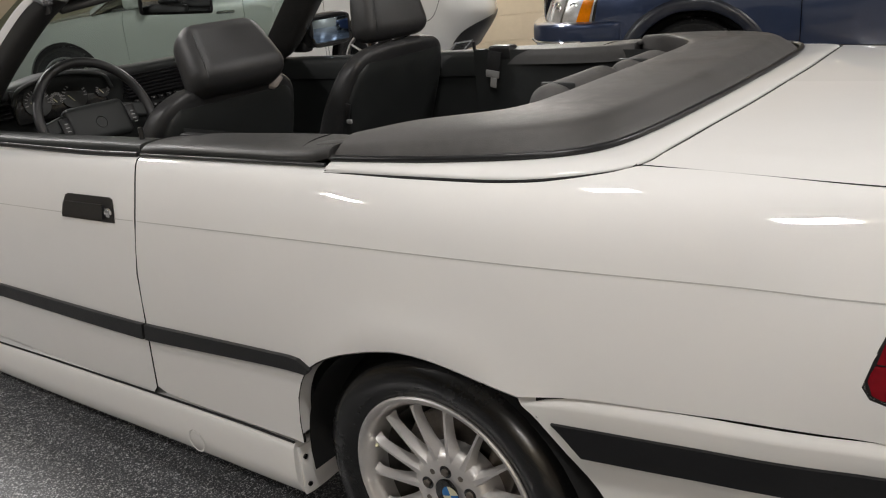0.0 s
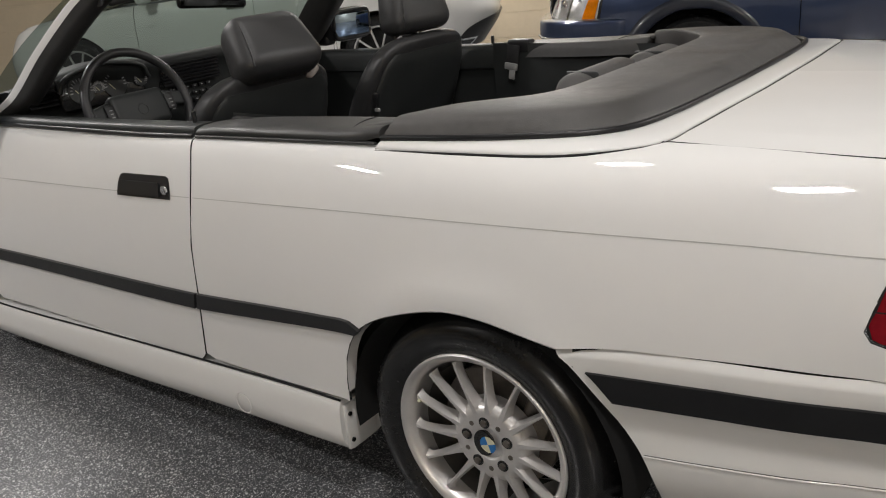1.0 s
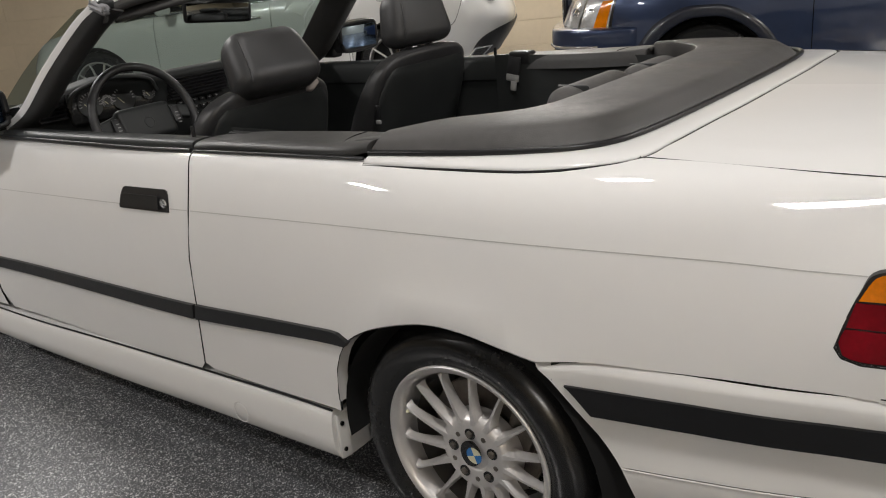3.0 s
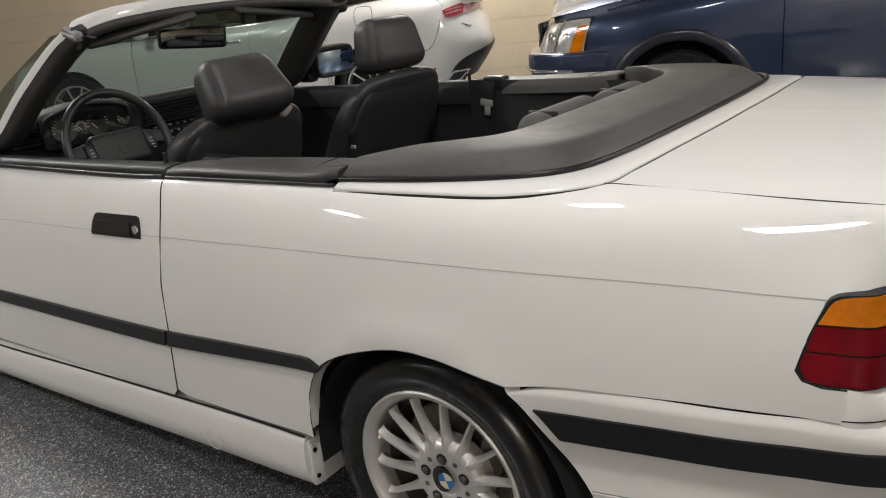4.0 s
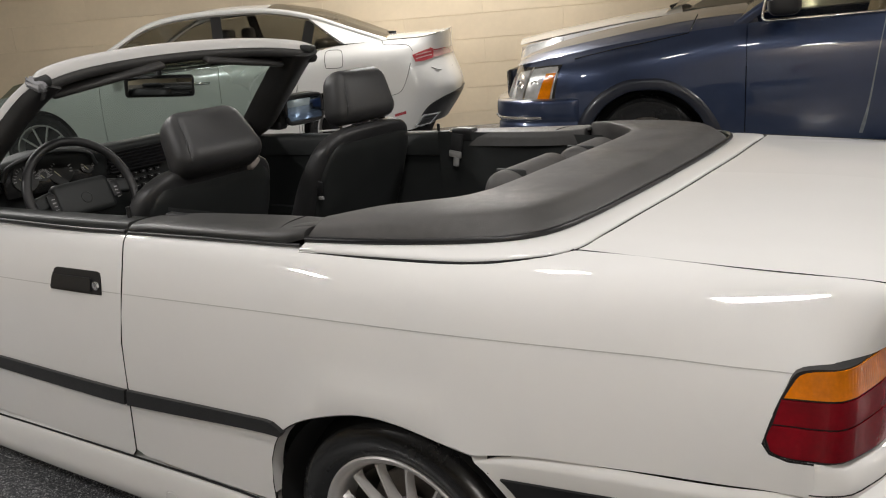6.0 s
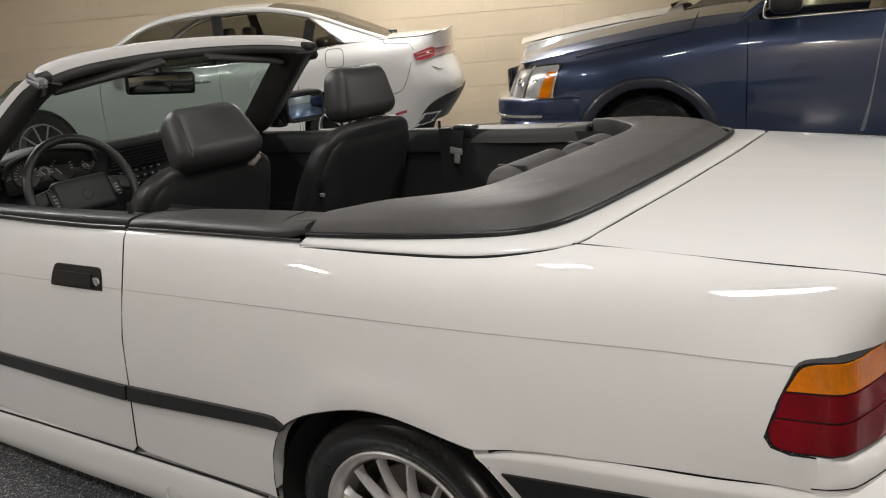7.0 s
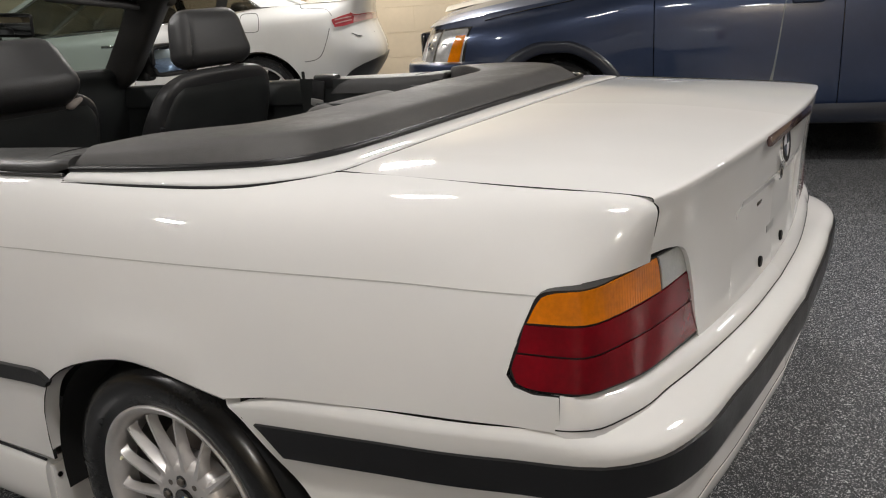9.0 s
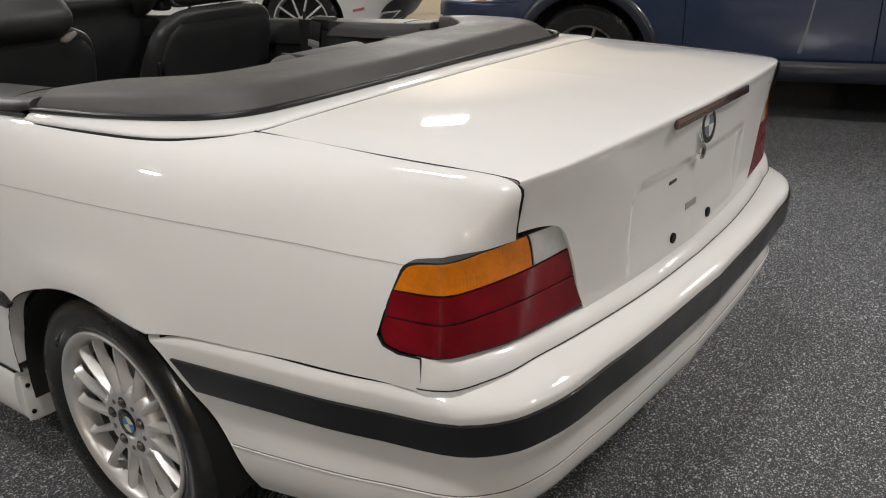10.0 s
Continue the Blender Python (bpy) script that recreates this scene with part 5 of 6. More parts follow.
def saloon_parts():
    c = saloon
    shell(c, SAL, 0, 0, [.56, 1.72, 2.45], [-.09, 2.85], .385, .345, PEARL, lambda s: 3.0, -1.35, 4.55)
    for x in (-.09, 2.85):
        plain_wheel(c, (x, -.905, .345), .345, .256, 10, ALLOY)
        w = plain_wheel(c, (x, .905, .345), .345, .256, 10, ALLOY)
        w.rotation_euler = (0, 0, math.pi)
        for s in (-1, 1):
            part("wheel_liner", lathe([(.37, -.10), (.37, .2), (.05, .2)], 40, "Y", (x, s * .78, .345)), UNDER, c)
    ys = (-1, -.6, -.25, 0, .25, .6, 1)
    part("underbody", box((4.4, 1.5, .5), (1.45, 0, .45), .05), UNDER, c)
    ribbon("bonnet", [[(x, y * w, z + .05 * (1 - y * y)) for y in ys] for x, w, z in ((-.78, .50, .78), (-.40, .75, .87), (0, .79, .92), (.32, .81, .945))], PEARL, c)
    deck = ribbon("boot_lid", [[(x + c * (1 - y * y), y * w, z + k * (1 - y * y)) for y in ys] for x, w, z, k, c in ((3.20, .755, 1.101, .04, .02), (3.36, .742, 1.1075, .035, .05), (3.58, .712, 1.1075, .03, .09), (3.72, .668, 1.121, .025, .12), (3.795, .615, 1.137, .022, .10), (3.785, .612, 1.12, .02, .10))], PEARL, c, sub=4)
    # greenhouse
    rail = [(.24, .81, .970), (.70, .72, 1.235), (1.10, .632, 1.425), (1.68, .60, 1.475), (2.15, .60, 1.46), (2.58, .61, 1.375), (2.95, .635, 1.235), (3.30, .66, 1.105)]
    roof = [[(x + .02, y * w, z + .05 * (1 - y * y) * (1 if 0 < i < 7 else .4)) for y in ys] for i, (x, w, z) in enumerate(rail)]
    ribbon("roof", roof[2:5], PEARL, c, sub=5)
    g = ribbon("windscreen", roof[0:3], DARKGLASS, c, sub=5, ends=False)
    g = ribbon("rear_window", roof[4:8], REARGLASS, c, sub=5, ends=False)
    for s in (-1, 1):
        ribbon("roof_rail", [[(x, s * (w + .004), z + .012) for x, w, z in rail], [(x, s * (w + .025), z - .012) for x, w, z in rail], [(x, s * (w + .024), z - .032) for x, w, z in rail]], PEARL, c, sub=3)
        ribbon("window_surround", [[(x + .01, s * (w + .025), z - .032) for x, w, z in rail[:6]], [(x + .012, s * (w + .026), z - .046) for x, w, z in rail[:6]]], CHROME, c, sub=2)
        low = [(.46, .834, .968), (.90, .838, .982), (1.35, .84, .992), (1.75, .84, 1.0), (2.2, .838, 1.03), (2.55, .822, 1.060), (2.74, .800, 1.078), (2.90, .775, 1.092)]
        up = [(x + .012, w + .024, z - .048) for x, w, z in rail[:6]] + [(2.76, .735, 1.205), (2.905, .773, 1.100)]
        ribbon("rear_pillar", [[(p[0], s * (p[1] + .003), p[2]) for p in (up[5], up[6], up[7], (3.12, .760, 1.098), (3.34, .742, 1.105))], [(p[0] + .005, s * (p[1] + .028), p[2] - .028) for p in (rail[5], (2.77, .62, 1.305), rail[6], (3.12, .645, 1.17), rail[7])]], PEARL, c, sub=3)
        tube("window_trim", [(p[0], s * (p[1] + .012), p[2]) for p in (up[5], up[6], up[7])], .009, CHROME, c, seg=8)
        for i, j, nm in ((0, 3, "side_window"), (3, 5, "side_window"), (5, 7, "quarter_window")):
            a = [(p[0], s * p[1], p[2]) for p in low[i:j + 1]]
            b = [(p[0], s * p[1], p[2]) for p in up[i:j + 1]]
            ribbon(nm, [a, b], DARKGLASS, c, sub=3, ends=False)
        for i in (3, 5):
            ribbon("pillar", [[(low[i][0] - .05, s * (low[i][1] + .004), low[i][2]), (up[i][0] - .05, s * (up[i][1] + .004), up[i][2])], [(low[i][0] + .05, s * (low[i][1] + .004), low[i][2]), (up[i][0] + .05, s * (up[i][1] + .004), up[i][2])]], MARK_BLACK, c, sub=2, along=4, ends=False)
        ribbon("window_sill", [[(p[0], s * (p[1] + .006), p[2] - .02) for p in low], [(p[0], s * (p[1] + .010), p[2] - .004) for p in low], [(p[0], s * (p[1] + .002), p[2] + .004) for p in low]], CHROME, c, sub=2)
        part("door_mirror", box((.10, .20, .12), (.72, s * .98, 1.02), .04, 4), PEARL, c)
        for x in (1.55, 2.35):
            part("door_handle", box((.17, .02, .025), (x, s * .905, .86), .009, 3), CHROME, c)
        # tail lamp wrapping the corner
    for mir in (False, True):
        at = lambda *ps: [(q[0], level(SAL, q[0], q[1])) + tuple(q[2:]) for q in ps]
        lamp = skin("tail_lamp", SAL, at((3.635, .955, 1), (3.75, .985), (3.82, .998, 1), (3.86, .972, 1), (3.835, .912, 1), (3.74, .895), (3.655, .892, 1)), SALOON_LAMP, c, "red tail lamp with a pale strip", lift=.008, lip=.01, gap=0, scale=.2, step=.02, mirror=mir)
        skin("lamp_bar", SAL, at((3.862, .975, 1), (4.0, .978), (4.55, .962, 1), (4.55, .925, 1), (4.0, .925), (3.84, .914, 1)), SALOON_BAR, lamp, lift=.007, lip=.01, gap=0, scale=.2, step=.03, mirror=mir)
        skin("lamp_edge", SAL, at((3.82, 1.004, 1), (3.87, .986), (4.0, .988), (4.55, .972, 1), (4.55, .964, 1), (4.0, .980), (3.865, .977), (3.82, .994, 1)), SALOON_LAMP, lamp, lift=.009, lip=.008, gap=0, scale=.2, step=.02, mirror=mir)
        for dz in (.018, .048):
            skin("lamp_stripe", SAL, at((3.665, .905 + dz, 1), (3.75, .918 + dz), (3.83, .926 + dz, 1), (3.83, .917 + dz, 1), (3.75, .909 + dz), (3.665, .896 + dz, 1)), SALOON_BAR, lamp, lift=.0105, lip=.004, gap=0, scale=.2, step=.02, mirror=mir)
        skin("lower_valance", SAL, at((3.60, .27, 1), (3.64, .40), (3.74, .52), (3.95, .585), (4.2, .60), (4.55, .605, 1), (4.55, .345, 1), (4.1, .345), (3.8, .335), (3.66, .315, 1)), TRIM, c, lift=.010, lip=.02, scale=.3, step=.03, mirror=mir)
        ex = skin("exhaust_trim", SAL, at((3.56, .315, 1), (3.665, .425, 1), (3.84, .430, 1), (3.76, .33, 1)), CHROME, c, lift=.022, lip=.02, gap=0, scale=.3, step=.02, mirror=mir)
        skin("exhaust_mouth", SAL, at((3.60, .328, 1), (3.672, .408, 1), (3.80, .412, 1), (3.74, .342, 1)), MARK_BLACK, ex, lift=.026, lip=.003, gap=0, scale=.3, step=.02, mirror=mir)
        skin("side_reflector", SAL, at((3.33, .425, 1), (3.33, .447, 1), (3.46, .468, 1), (3.46, .442, 1)), SALOON_LAMP, c, lift=.004, lip=.004, gap=0, scale=.3, step=.02, mirror=mir)
        for line in (at((2.735, .905), (2.725, .98), (2.74, 1.045), (2.80, 1.055), (2.88, 1.048), (2.905, .98), (2.895, .91), (2.82, .897), (2.735, .905)), at((3.60, .885), (3.55, .80), (3.46, .68), (3.38, .63), (3.27, .618)), at((3.31, 1.10), (3.335, 1.066), (3.45, 1.058), (3.58, 1.045), (3.64, .99)),
                     at((3.78, .83), (3.86, .80), (4.1, .815)), at((2.42, .30), (2.43, .6), (2.45, .9))):
            pts = [SAL.at(*q) for q in line]
            tube("shut_line", [(q.x, abs(q.y) * (1 if mir else -1), q.z) for q in pts], .0032, JOINT, c, seg=6, along=5)
    part("aerial", box((.10, .03, .03), (3.28, 0, 1.15), .012, 3), MARK_BLACK, c)
    for x, y in ((1.35, -.38), (1.35, .38), (2.35, 0)):
        part("seat", box((.16, .5 if y else 1.2, .62), (x + .25, y, .85), .06, 3, rot=(0, 14, 0)), LEATHER, c)
        part("seat_headrest", box((.10, .26, .16), (x + .36, y, 1.23), .04, 3), LEATHER, c)


SMOKED = material("dark_tinted_rear_glass", (0.10, 0.085, 0.06), 0.05, spec=0.6, coat=1.0)
SALOON_LAMP = material("bright_red_lens", (0.40, 0.055, 0.065), 0.12, coat=1.0, var=0.2, scale=30)
SALOON_BAR = material("pink_clear_lens", (0.50, 0.30, 0.29), 0.15, coat=1.0, var=0.15, scale=30)
saloon_parts()

# dark blue sport utility car
def nose(x):
    return x - .20 * max(0.0, (-x - .35)) / .6


def longer_nose(lines):
    return [[(nose(x), w, z) for x, w, z in l] for l in lines]


SUV = Loft([-1.45, -1.05, -.88, -.62, 0, .62, 1.75, 2.86, 3.3, 3.65, 3.85, 4.3], longer_nose([
    [(-.90, 0, .28), (-.86, .5, .28), (-.78, .72, .28), (-.62, .82, .28), (0, .91, .30), (.62, .905, .30), (1.75, .905, .30), (2.86, .91, .30), (3.3, .87, .32), (3.6, .78, .34), (3.7, .62, .34), (3.74, 0, .34)],
    [(-.95, 0, .58), (-.91, .5, .58), (-.82, .76, .58), (-.62, .86, .58), (0, .955, .60), (.62, .94, .60), (1.75, .94, .60), (2.86, .95, .60), (3.3, .90, .62), (3.62, .82, .64), (3.76, .66, .64), (3.8, 0, .64)],
    [(-.90, 0, .82), (-.86, .5, .83), (-.77, .73, .85), (-.58, .84, .88), (0, .925, .95), (.62, .93, .98), (1.75, .93, 1.0), (2.86, .93, 1.02), (3.3, .88, 1.04), (3.6, .80, 1.05), (3.72, .64, 1.05), (3.76, 0, 1.05)],
    [(-.84, 0, .965), (-.80, .5, .97), (-.72, .66, .98), (-.52, .75, 1.025), (0, .80, 1.105), (.62, .865, 1.16), (1.75, .865, 1.19), (2.86, .85, 1.22), (3.3, .80, 1.24), (3.55, .74, 1.25), (3.66, .6, 1.25), (3.70, 0, 1.25)]]))
suv = empty("blue_suv", pose(-1.296, 4.268, 0, 0, 0, 15), "dark blue sport utility car with a dusty bonnet", "car")


def suv_parts():
    c = suv
    shell(c, SUV, 0, 0, [.63, 1.72], [0, 2.86], .425, .36, BLUE, lambda s: 3.0, -1.45, 4.3)
    for x in (0, 2.86):
        plain_wheel(c, (x, -.915, .36), .36, .225, 5, STEEL)
        w = plain_wheel(c, (x, .915, .36), .36, .225, 5, STEEL)
        w.rotation_euler = (0, 0, math.pi)
        for s in (-1, 1):
            part("wheel_liner", lathe([(.405, -.10), (.41, .2), (.05, .2)], 40, "Y", (x, s * .80, .36)), UNDER, c)
            flare = [(x + r * math.cos(a), s * y, .36 + r * math.sin(a)) for r, y in ((.412, .935), (.422, .958), (.470, .957), (.508, .930)) for a in (radians(q) for q in range(-8, 190, 18))]
            n = len(range(-8, 190, 18))
            ribbon("arch_flare", [flare[k * n:(k + 1) * n] for k in range(4)], BLUE_FLARE, c, sub=3, along=3)
    ys = (-1, -.75, -.4, 0, .4, .75, 1)
    part("underbody", box((4.3, 1.5, .5), (1.35, 0, .50), .05), UNDER, c)
    hood = ((-.80, .64, .955, .02), (-.76, .66, .965, .05), (-.55, .735, 1.008, .085), (0, .795, 1.092, .105), (.35, .82, 1.130, .11), (.70, .84, 1.150, .11))
    hy = (-1, -.94, -.84, -.7, -.4, 0, .4, .7, .84, .94, 1)
    ribbon("bonnet", [[(nose(x) - .05 * (1 - y * y), y * w, z + k * (1 - y ** 4)) for y in hy] for x, w, z, k in hood], BLUE, c, sub=5, along=4)
    ribbon("dust_film", [[(nose(x) - .05 * (1 - (y * .80) ** 2), y * .80 * w, z + .003 + k * (1 - (y * .80) ** 4)) for y in (-1, -.8, -.5, 0, .5, .8, 1)] for x, w, z, k in hood[1:]], DUST, c, "thick tan dust lying on the bonnet", sub=5, ends=False)
    rail = [(.55, .83, 1.16), (.95, .76, 1.42), (1.35, .70, 1.64), (1.8, .685, 1.70), (2.8, .68, 1.70), (3.35, .67, 1.62), (3.62, .70, 1.28)]
    roof = [[(x, y * w, z + .05 * (1 - y * y)) for y in ys] for x, w, z in rail]
    ribbon("roof", roof[2:6], BLUE, c, sub=4)
    ribbon("windscreen", roof[0:3], CLEARGLASS, c, sub=4, ends=False)
    ribbon("rear_window", roof[5:7], SMOKED, c, sub=4, ends=False)
    for s in (-1, 1):
        ribbon("roof_rail", [[(x, s * (w + .0), z + .012) for x, w, z in rail], [(x, s * (w + .03), z - .01) for x, w, z in rail], [(x, s * (w + .03), z - .06) for x, w, z in rail]], BLUE, c, sub=3)
        low = [(.80, .872, 1.168), (1.2, .874, 1.18), (1.75, .872, 1.195), (2.3, .865, 1.21), (2.86, .855, 1.225), (3.4, .79, 1.245)]
        up = [(1.0, .79, 1.38), (1.32, .735, 1.58), (1.75, .72, 1.635), (2.3, .715, 1.64), (2.86, .71, 1.635), (3.3, .70, 1.57)]
        for i, j in ((0, 2), (2, 4), (4, 5)):
            ribbon("side_window", [[(p[0], s * p[1], p[2]) for p in low[i:j + 1]], [(p[0], s * p[1], p[2]) for p in up[i:j + 1]]], CLEARGLASS, c, sub=3, ends=False)
        for i in (2, 4):
            ribbon("pillar", [[(low[i][0] - .05, s * (low[i][1] + .004), low[i][2]), (up[i][0] - .05, s * (up[i][1] + .004), up[i][2])], [(low[i][0] + .05, s * (low[i][1] + .004), low[i][2]), (up[i][0] + .05, s * (up[i][1] + .004), up[i][2])]], MARK_BLACK, c, sub=2, along=4, ends=False)
        tube("window_trim", [(.74, s * .868, 1.30), (.72, s * .876, 1.20), (.76, s * .882, 1.166)] + [(p[0], s * (p[1] + .010), p[2] - .008) for p in low[1:]], .009, CHROME, c, seg=8)
        m = part("door_mirror", box((.19, .22, .16), (.84, s * 1.00, 1.275), .05, 4), TRIM, c)
        part("mirror_cap", box((.17, .215, .085), (.815, s * 1.004, 1.322), .035, 4), CHROME, m)
        part("door_handle", box((.18, .03, .035), (1.52, s * .955, 1.02), .012, 3), BLUE, c)
        lamp = under("headlamp", c, "clear headlamp with an amber side marker")
        mir = s > 0
        at = lambda *ps: [(q[0], level(SUV, q[0], q[1])) + tuple(q[2:]) for q in ps]
        skin("lamp_surround", SUV, at((-.96, .93), (-.75, .950), (-.575, .960, 1), (-.565, .69, 1), (-.75, .685), (-.96, .70)), MARK_BLACK, lamp, lift=.002, lip=.012, gap=0, scale=.3, step=.03, mirror=mir)
        skin("lamp_bowl", SUV, at((-.935, .72, 1), (-.935, .905, 1), (-.75, .935), (-.60, .946, 1), (-.585, .93, 1), (-.585, .71, 1), (-.60, .70, 1), (-.75, .698)), SUV_LAMP, lamp, lift=.006, lip=.012, gap=0, scale=.3, step=.025, mirror=mir)
        skin("lamp_divider", SUV, at((-.80, .71, 1), (-.80, .94, 1), (-.785, .94, 1), (-.785, .71, 1)), CHROME, lamp, lift=.010, lip=.006, gap=0, scale=.3, step=.02, mirror=mir)
        skin("amber_marker", SUV, at((-.665, .90, 1), (-.592, .905, 1), (-.60, .715, 1), (-.69, .712, 1)), AMBER, lamp, lift=.011, lip=.006, gap=0, scale=.3, step=.02, mirror=mir)
        for k, (sx, zz, rr) in enumerate(((-.86, .80, .058), (-.735, .83, .042))):
            q, nn = SUV.at(sx, level(SUV, sx, zz)), SUV.normal(sx, level(SUV, sx, zz))
            yaw = math.degrees(math.atan2(nn.x, -abs(nn.y)))
            part("reflector", lathe([(.0, .006), (rr * .35, .004), (rr * .55, .010), (rr * .8, -.004), (rr, -.008), (rr * 1.04, -.002)], 32, "Y"), CHROME, lamp).matrix_basis = pose(q.x, s * abs(q.y), q.z, 0, 0, 0) @ pose(0, 0, 0, 0, 0, -yaw if s < 0 else 180 + yaw) @ pose(0, -.004, 0)
        tube("bumper_chrome", [(x, s * y, .605) for x, y in ((-1.135, .60), (-1.035, .805), (-.86, .90), (-.72, .930))], .012, CHROME, c, seg=8)
        for line in (at((-.50, .992), (-.2, 1.045), (.10, 1.088), (.275, 1.118)),):
            tube("shut_line", [(q.x, s * abs(q.y), q.z + .003) for q in (SUV.at(*l) for l in line)], .004, MARK_BLACK, c, seg=6)
        tube("shut_line", [(.275, s * .835, 1.122), (.295, s * .81, 1.165), (.31, s * .76, 1.205), (.32, s * .70, 1.228)], .004, MARK_BLACK, c, seg=6)
        ribbon("sill_cladding", [[(x, s * w, z) for x in (.40, 1.2, 2.0, 2.45)] for w, z in ((.90, .27), (.945, .29), (.955, .36), (.945, .40))], BLUE_FLARE, c, sub=3)
        part("washer_jet", box((.03, .02, .012), (.22, s * .30, 1.16), .004), MARK_BLACK, c)
    tube("wiper", [(.66, -.70, 1.21), (.72, -.50, 1.235), (.70, -.2, 1.24), (.66, .1, 1.235)], .012, MARK_BLACK, c, seg=8)
    part("wiper_arm_cover", box((.16, .10, .035), (.64, -.60, 1.205), .014, 3, rot=(0, -10, 30)), MARK_BLACK, c)
    plan = [(-.47, -.925), (-.62, -.932), (-.87, -.885), (-1.06, -.77), (-1.15, -.52), (-1.19, -.25), (-1.20, 0)]
    plan = plan + [(x, -y) for x, y in plan[-2::-1]]
    ribbon("front_bumper", [[(x + dx, y * k, z) for x, y in plan] for dx, k, z in ((.10, .93, .735), (.02, .985, .725), (0, 1.0, .705), (-.005, 1.003, .64), (0, 1.0, .60), (.012, .99, .57), (0, 1.0, .53), (.02, .985, .40), (.06, .96, .28))], BLUE, c, "dark blue bumper with a chrome strip", sub=4, along=4, sharp=70)
    part("grille", box((.04, .70, .22), (nose(-.905), 0, .80), .02, 3), MARK_BLACK, c)
    for k in range(9):
        part("grille_bar", box((.02, .012, .20), (nose(-.925), -.30 + k * .075, .80), .004), CHROME, c)
    for x, y in ((1.30, -.38), (1.30, .38), (2.3, 0)):
        part("seat", box((.16, .5 if y else 1.2, .65), (x + .25, y, 1.0), .06, 3, rot=(0, 14, 0)), SEAT_TAN, c)
        part("seat_headrest", box((.10, .26, .18), (x + .36, y, 1.42), .04, 3), SEAT_TAN, c)
    # a pale scrape running down the door
    line = [(1.428, 2.98), (1.405, 2.3), (1.38, 1.7), (1.35, 1.1), (1.315, .5)]
    wd = [.0025, .003, .004, .006, .010]
    skin("door_scrape", SUV, [(p[0] - w, p[1]) for p, w in zip(line, wd)] + [(p[0] + w, p[1]) for p, w in zip(line[::-1], wd[::-1])], SCRAPE, c, "pale vertical streak on the blue door", lift=.0012, lip=0, gap=0, scale=.3, step=.02)


BLUE_FLARE = material("blue_painted_cladding", (0.007, 0.010, 0.020), 0.36, coat=0.35, var=0.12, scale=6)
SUV_LAMP = material("headlamp_glass_over_bowl", (0.62, 0.62, 0.61), 0.22, metal=0.55, coat=1.0, var=0.30, scale=16, bump=0.5, bscale=26)
SEAT_TAN = material("tan_leather", (0.34, 0.27, 0.18), 0.5, var=0.1, scale=10)
SCRAPE = material("pale_scrape", (0.15, 0.17, 0.19), 0.45, var=0.4, scale=20)
suv_parts()


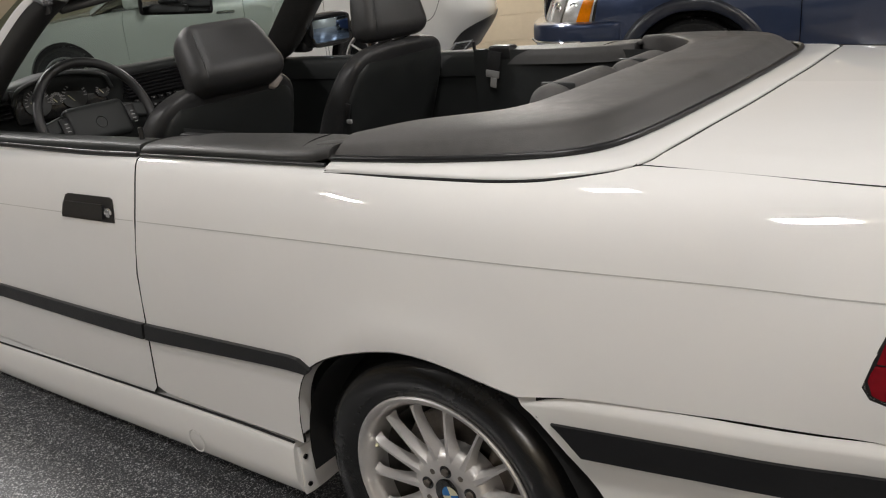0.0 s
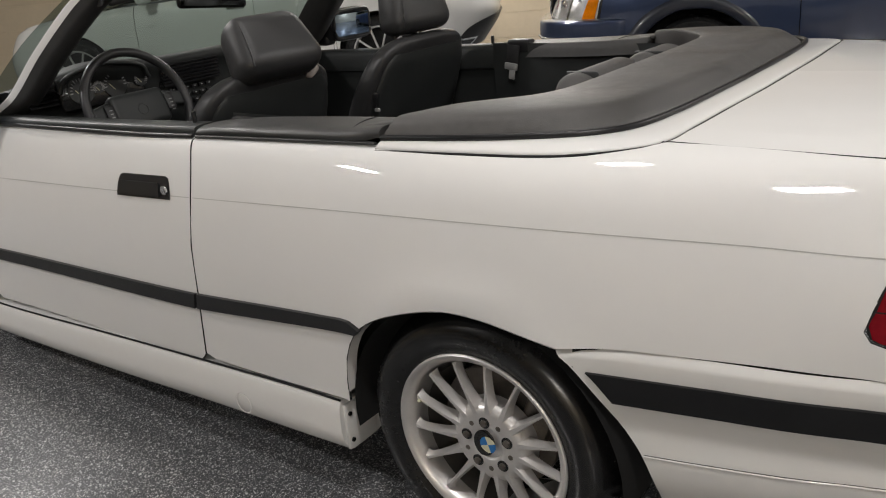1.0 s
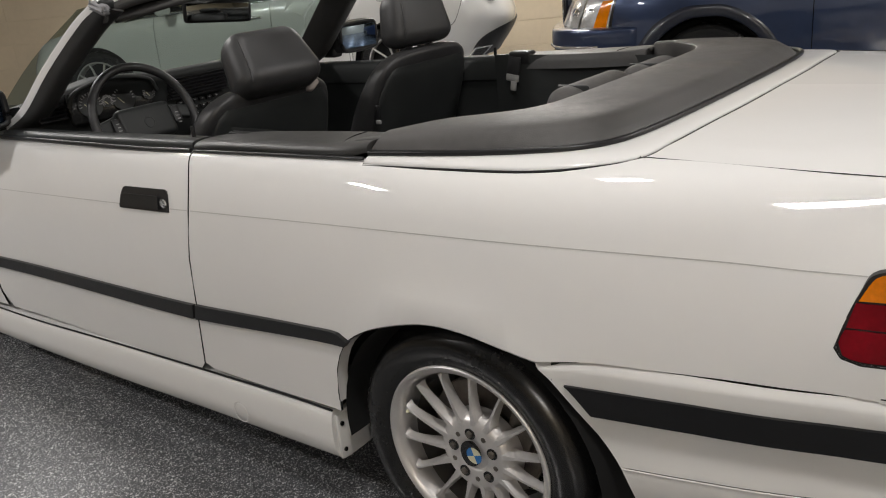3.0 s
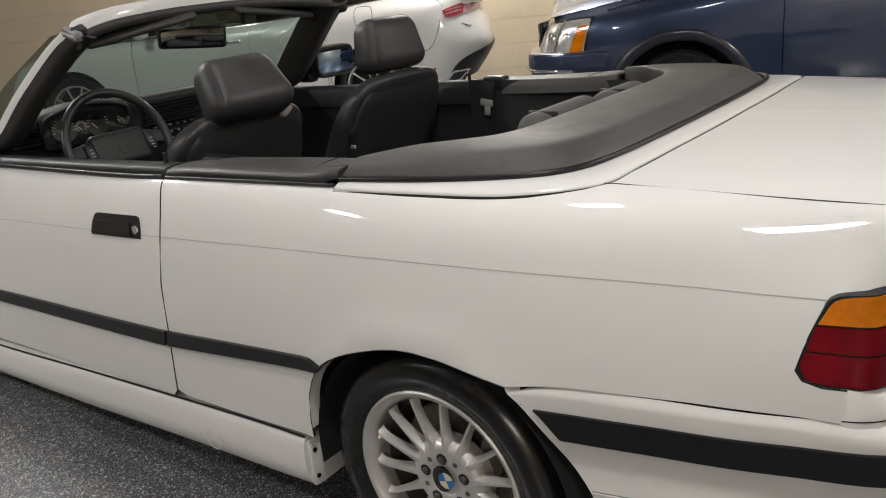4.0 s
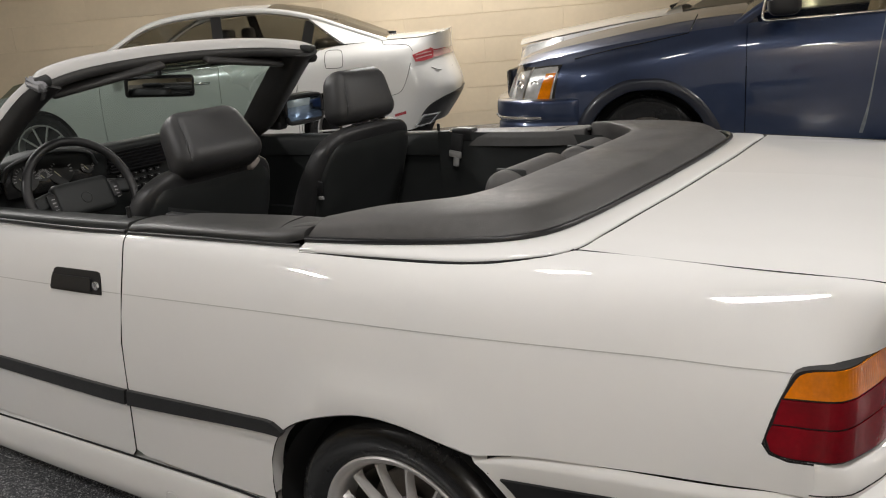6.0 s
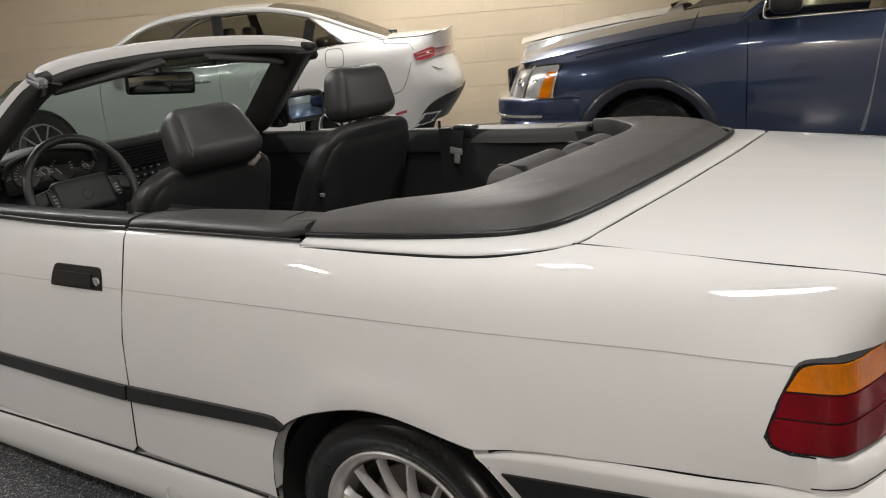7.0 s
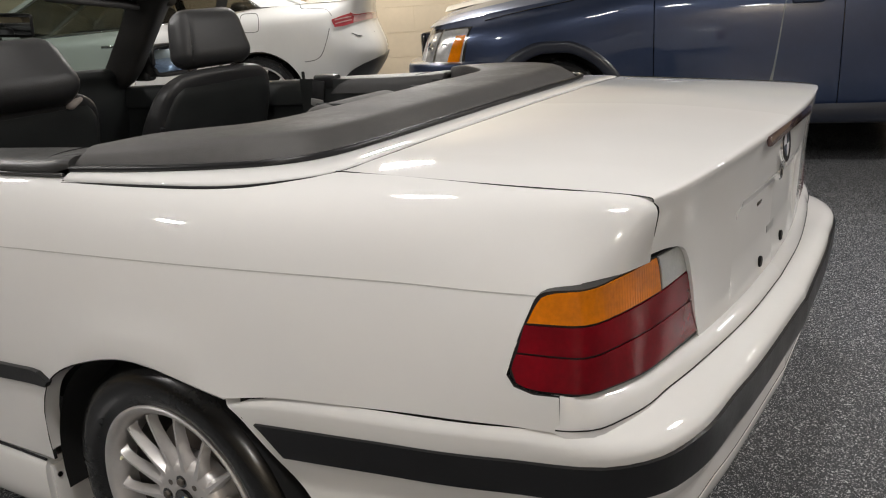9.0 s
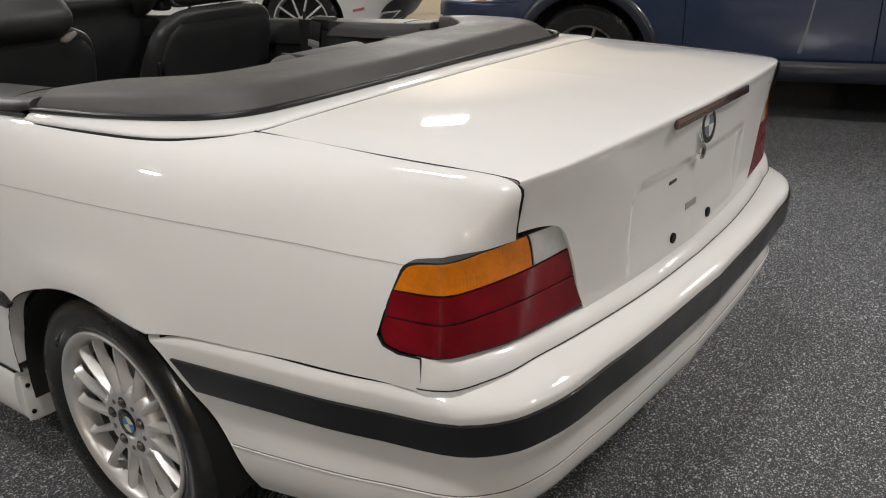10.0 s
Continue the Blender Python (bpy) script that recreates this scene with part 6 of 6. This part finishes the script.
# silver car beyond, of which bonnet and lamp show
def silver_parts():
    c = empty("silver_car", pose(-2.55, 6.40, 0, 0, 0, 15), "silver car parked beyond the blue one", "car")
    S2 = Loft([-1.45, -1.05, -.88, -.62, 0, .62, 1.75, 2.8, 3.3, 3.6, 4.2], [
        [(-.95, 0, .25), (-.90, .5, .25), (-.80, .72, .25), (-.62, .82, .26), (0, .90, .28), (.62, .90, .28), (1.75, .90, .28), (2.8, .90, .28), (3.3, .86, .3), (3.6, .6, .3), (3.7, 0, .3)],
        [(-1.0, 0, .58), (-.95, .5, .58), (-.84, .76, .60), (-.62, .86, .62), (0, .93, .64), (.62, .92, .64), (1.75, .92, .64), (2.8, .93, .64), (3.3, .88, .64), (3.66, .64, .64), (3.75, 0, .64)],
        [(-.92, 0, .95), (-.88, .5, .96), (-.78, .70, .99), (-.56, .80, 1.03), (0, .84, 1.11), (.62, .87, 1.18), (1.75, .87, 1.22), (2.8, .86, 1.25), (3.3, .80, 1.25), (3.6, .6, 1.25), (3.7, 0, 1.25)]])
    shell(c, S2, 0, 0, [.63, 1.72], [0, 2.8], .40, .35, SILVER, lambda s: 2.0, -1.45, 4.2)
    for x in (0, 2.8):
        for s in (-1, 1):
            w = plain_wheel(c, (x, s * .90, .35), .35, .22, 5, ALLOY_IN)
            w.rotation_euler = (0, 0, 0 if s < 0 else math.pi)
            part("wheel_liner", lathe([(.40, -.10), (.41, .2), (.05, .2)], 40, "Y", (x, s * .80, .35)), UNDER, c)
    ys = (-1, -.75, -.4, 0, .4, .75, 1)
    part("underbody", box((4.3, 1.5, .5), (1.35, 0, .50), .05), UNDER, c)
    ribbon("bonnet", [[(x - .05 * (1 - y * y), y * w, z + .06 * (1 - y ** 4)) for y in ys] for x, w, z in ((-.86, .66, .985), (-.55, .80, 1.04), (0, .84, 1.115), (.35, .86, 1.155), (.75, .87, 1.19))], SILVER, c, sub=5)
    rail = [(.60, .84, 1.20), (1.0, .76, 1.42), (1.4, .70, 1.62), (2.4, .68, 1.66), (3.2, .67, 1.6), (3.6, .70, 1.28)]
    roof = [[(x, y * w, z + .05 * (1 - y * y)) for y in ys] for x, w, z in rail]
    ribbon("roof", roof[2:5], SILVER, c, sub=4)
    ribbon("windscreen", roof[0:3], DARKGLASS, c, sub=4, ends=False)
    for s in (-1, 1):
        ribbon("side_glass", [[(x + .1, s * (w - .01), z - .03) for x, w, z in rail[1:5]], [(x, s * .865, 1.22) for x in (.8, 1.4, 2.4, 3.3)]], SMOKED, c, sub=3, ends=False)
        skin("headlamp", S2, [(-.96, 1.55), (-.94, 1.86), (-.70, 1.95), (-.40, 1.97), (-.45, 1.75), (-.70, 1.55)], SUV_LAMP, c, lift=.006, lip=.02, scale=.25, step=.03, mirror=s > 0)
    tube("wiper", [(.62, -.6, 1.25), (.68, -.4, 1.27), (.66, .1, 1.28)], .013, MARK_BLACK, c, seg=8)


silver_parts()


# ---- the hall ----
def room():
    tagged(part("floor", box((34, 34, .2), (0, 3, -.1)), FLOOR), "dark grey epoxy floor with light vinyl flakes", "floor", kind="structure")
    # ceiling and three walls out of view, added to bounce light round the hall
    tagged(part("ceiling", box((34, 34, .2), (0, 3, CEIL + .1)), CEILING_MAT), "plain off-white ceiling, added out of view", "ceiling", kind="structure")
    for i, (x, y, l, a) in enumerate(((-11.5, -3.5, 18, 123), (2.8, -8.5, 24, 33), (11.5, 2.5, 26, 123))):
        tagged(part("wall_%s" % ("west", "south", "east")[i], box((l, .2, CEIL), (x, y, CEIL / 2), 0, rot=(0, 0, a)), WALL), "plain cream painted wall, added out of view", "wall", kind="structure")


room()
for i, (x, y, a, l, w, watts) in enumerate(FIXTURES):
    f = empty("unseen_ceiling_light", pose(x, y, CEIL, 0, 0, a), "white square ceiling light, unseen, placed to light the hall", "ceiling light", "ceiling lights")
    part("frame", box((l + .05, w + .05, .07), (0, 0, -.035), .01), METAL_GREY, f)
    part("diffuser", box((l, w, .02), (0, 0, -.078), .004), LAMP_GLOW, f)
    la = bpy.data.lights.new("lamp", "AREA")
    la.shape, la.size, la.size_y, la.energy, la.color = "RECTANGLE", l, w, watts * 1.07, (1.0, .970, .948)
    lo = new("lamp", la)
    lo.parent = f
    lo.location = (0, 0, -.095)

# painted block wall, course by course
wall = empty("wall_north", pose(-4.3, 6.62, 0, 0, 0, 33), "cream painted block wall with recessed joints", "wall", kind="structure")
part("mortar", box((22, .2, CEIL), (2, .0915, CEIL / 2)), MORTAR, wall)
COURSE, LONG = .288, 1.9
bm = box((LONG - .0006, .03, COURSE - .005), (0, 0, 0), .0015, 1)
me_block = bpy.data.meshes.new("block")
bm.to_mesh(me_block)
bm.free()
me_block.materials.append(WALL)
for r in range(12):
    for k in range(-5, 8):
        b = new("block", me_block)
        b.parent = wall
        b.location = (k * LONG + (LONG / 2 if r % 2 else 0), .0, .169 - COURSE / 2 + r * COURSE + (.005 if r > 5 else 0))

# the convertible stands very slightly out of square: slide its length with its width
SKEW = 0.026
flat = Matrix.Identity(4)
for ob in car.children_recursive:
    if ob.type == "MESH" and all(q.matrix_basis == flat for q in (ob, ob.parent)):
        for v in ob.data.vertices:
            v.co.x += SKEW * (v.co.y + .7)
    elif ob.matrix_basis != flat and ob.parent.matrix_basis == flat:
        ob.location.x += SKEW * (ob.location.y + .7)
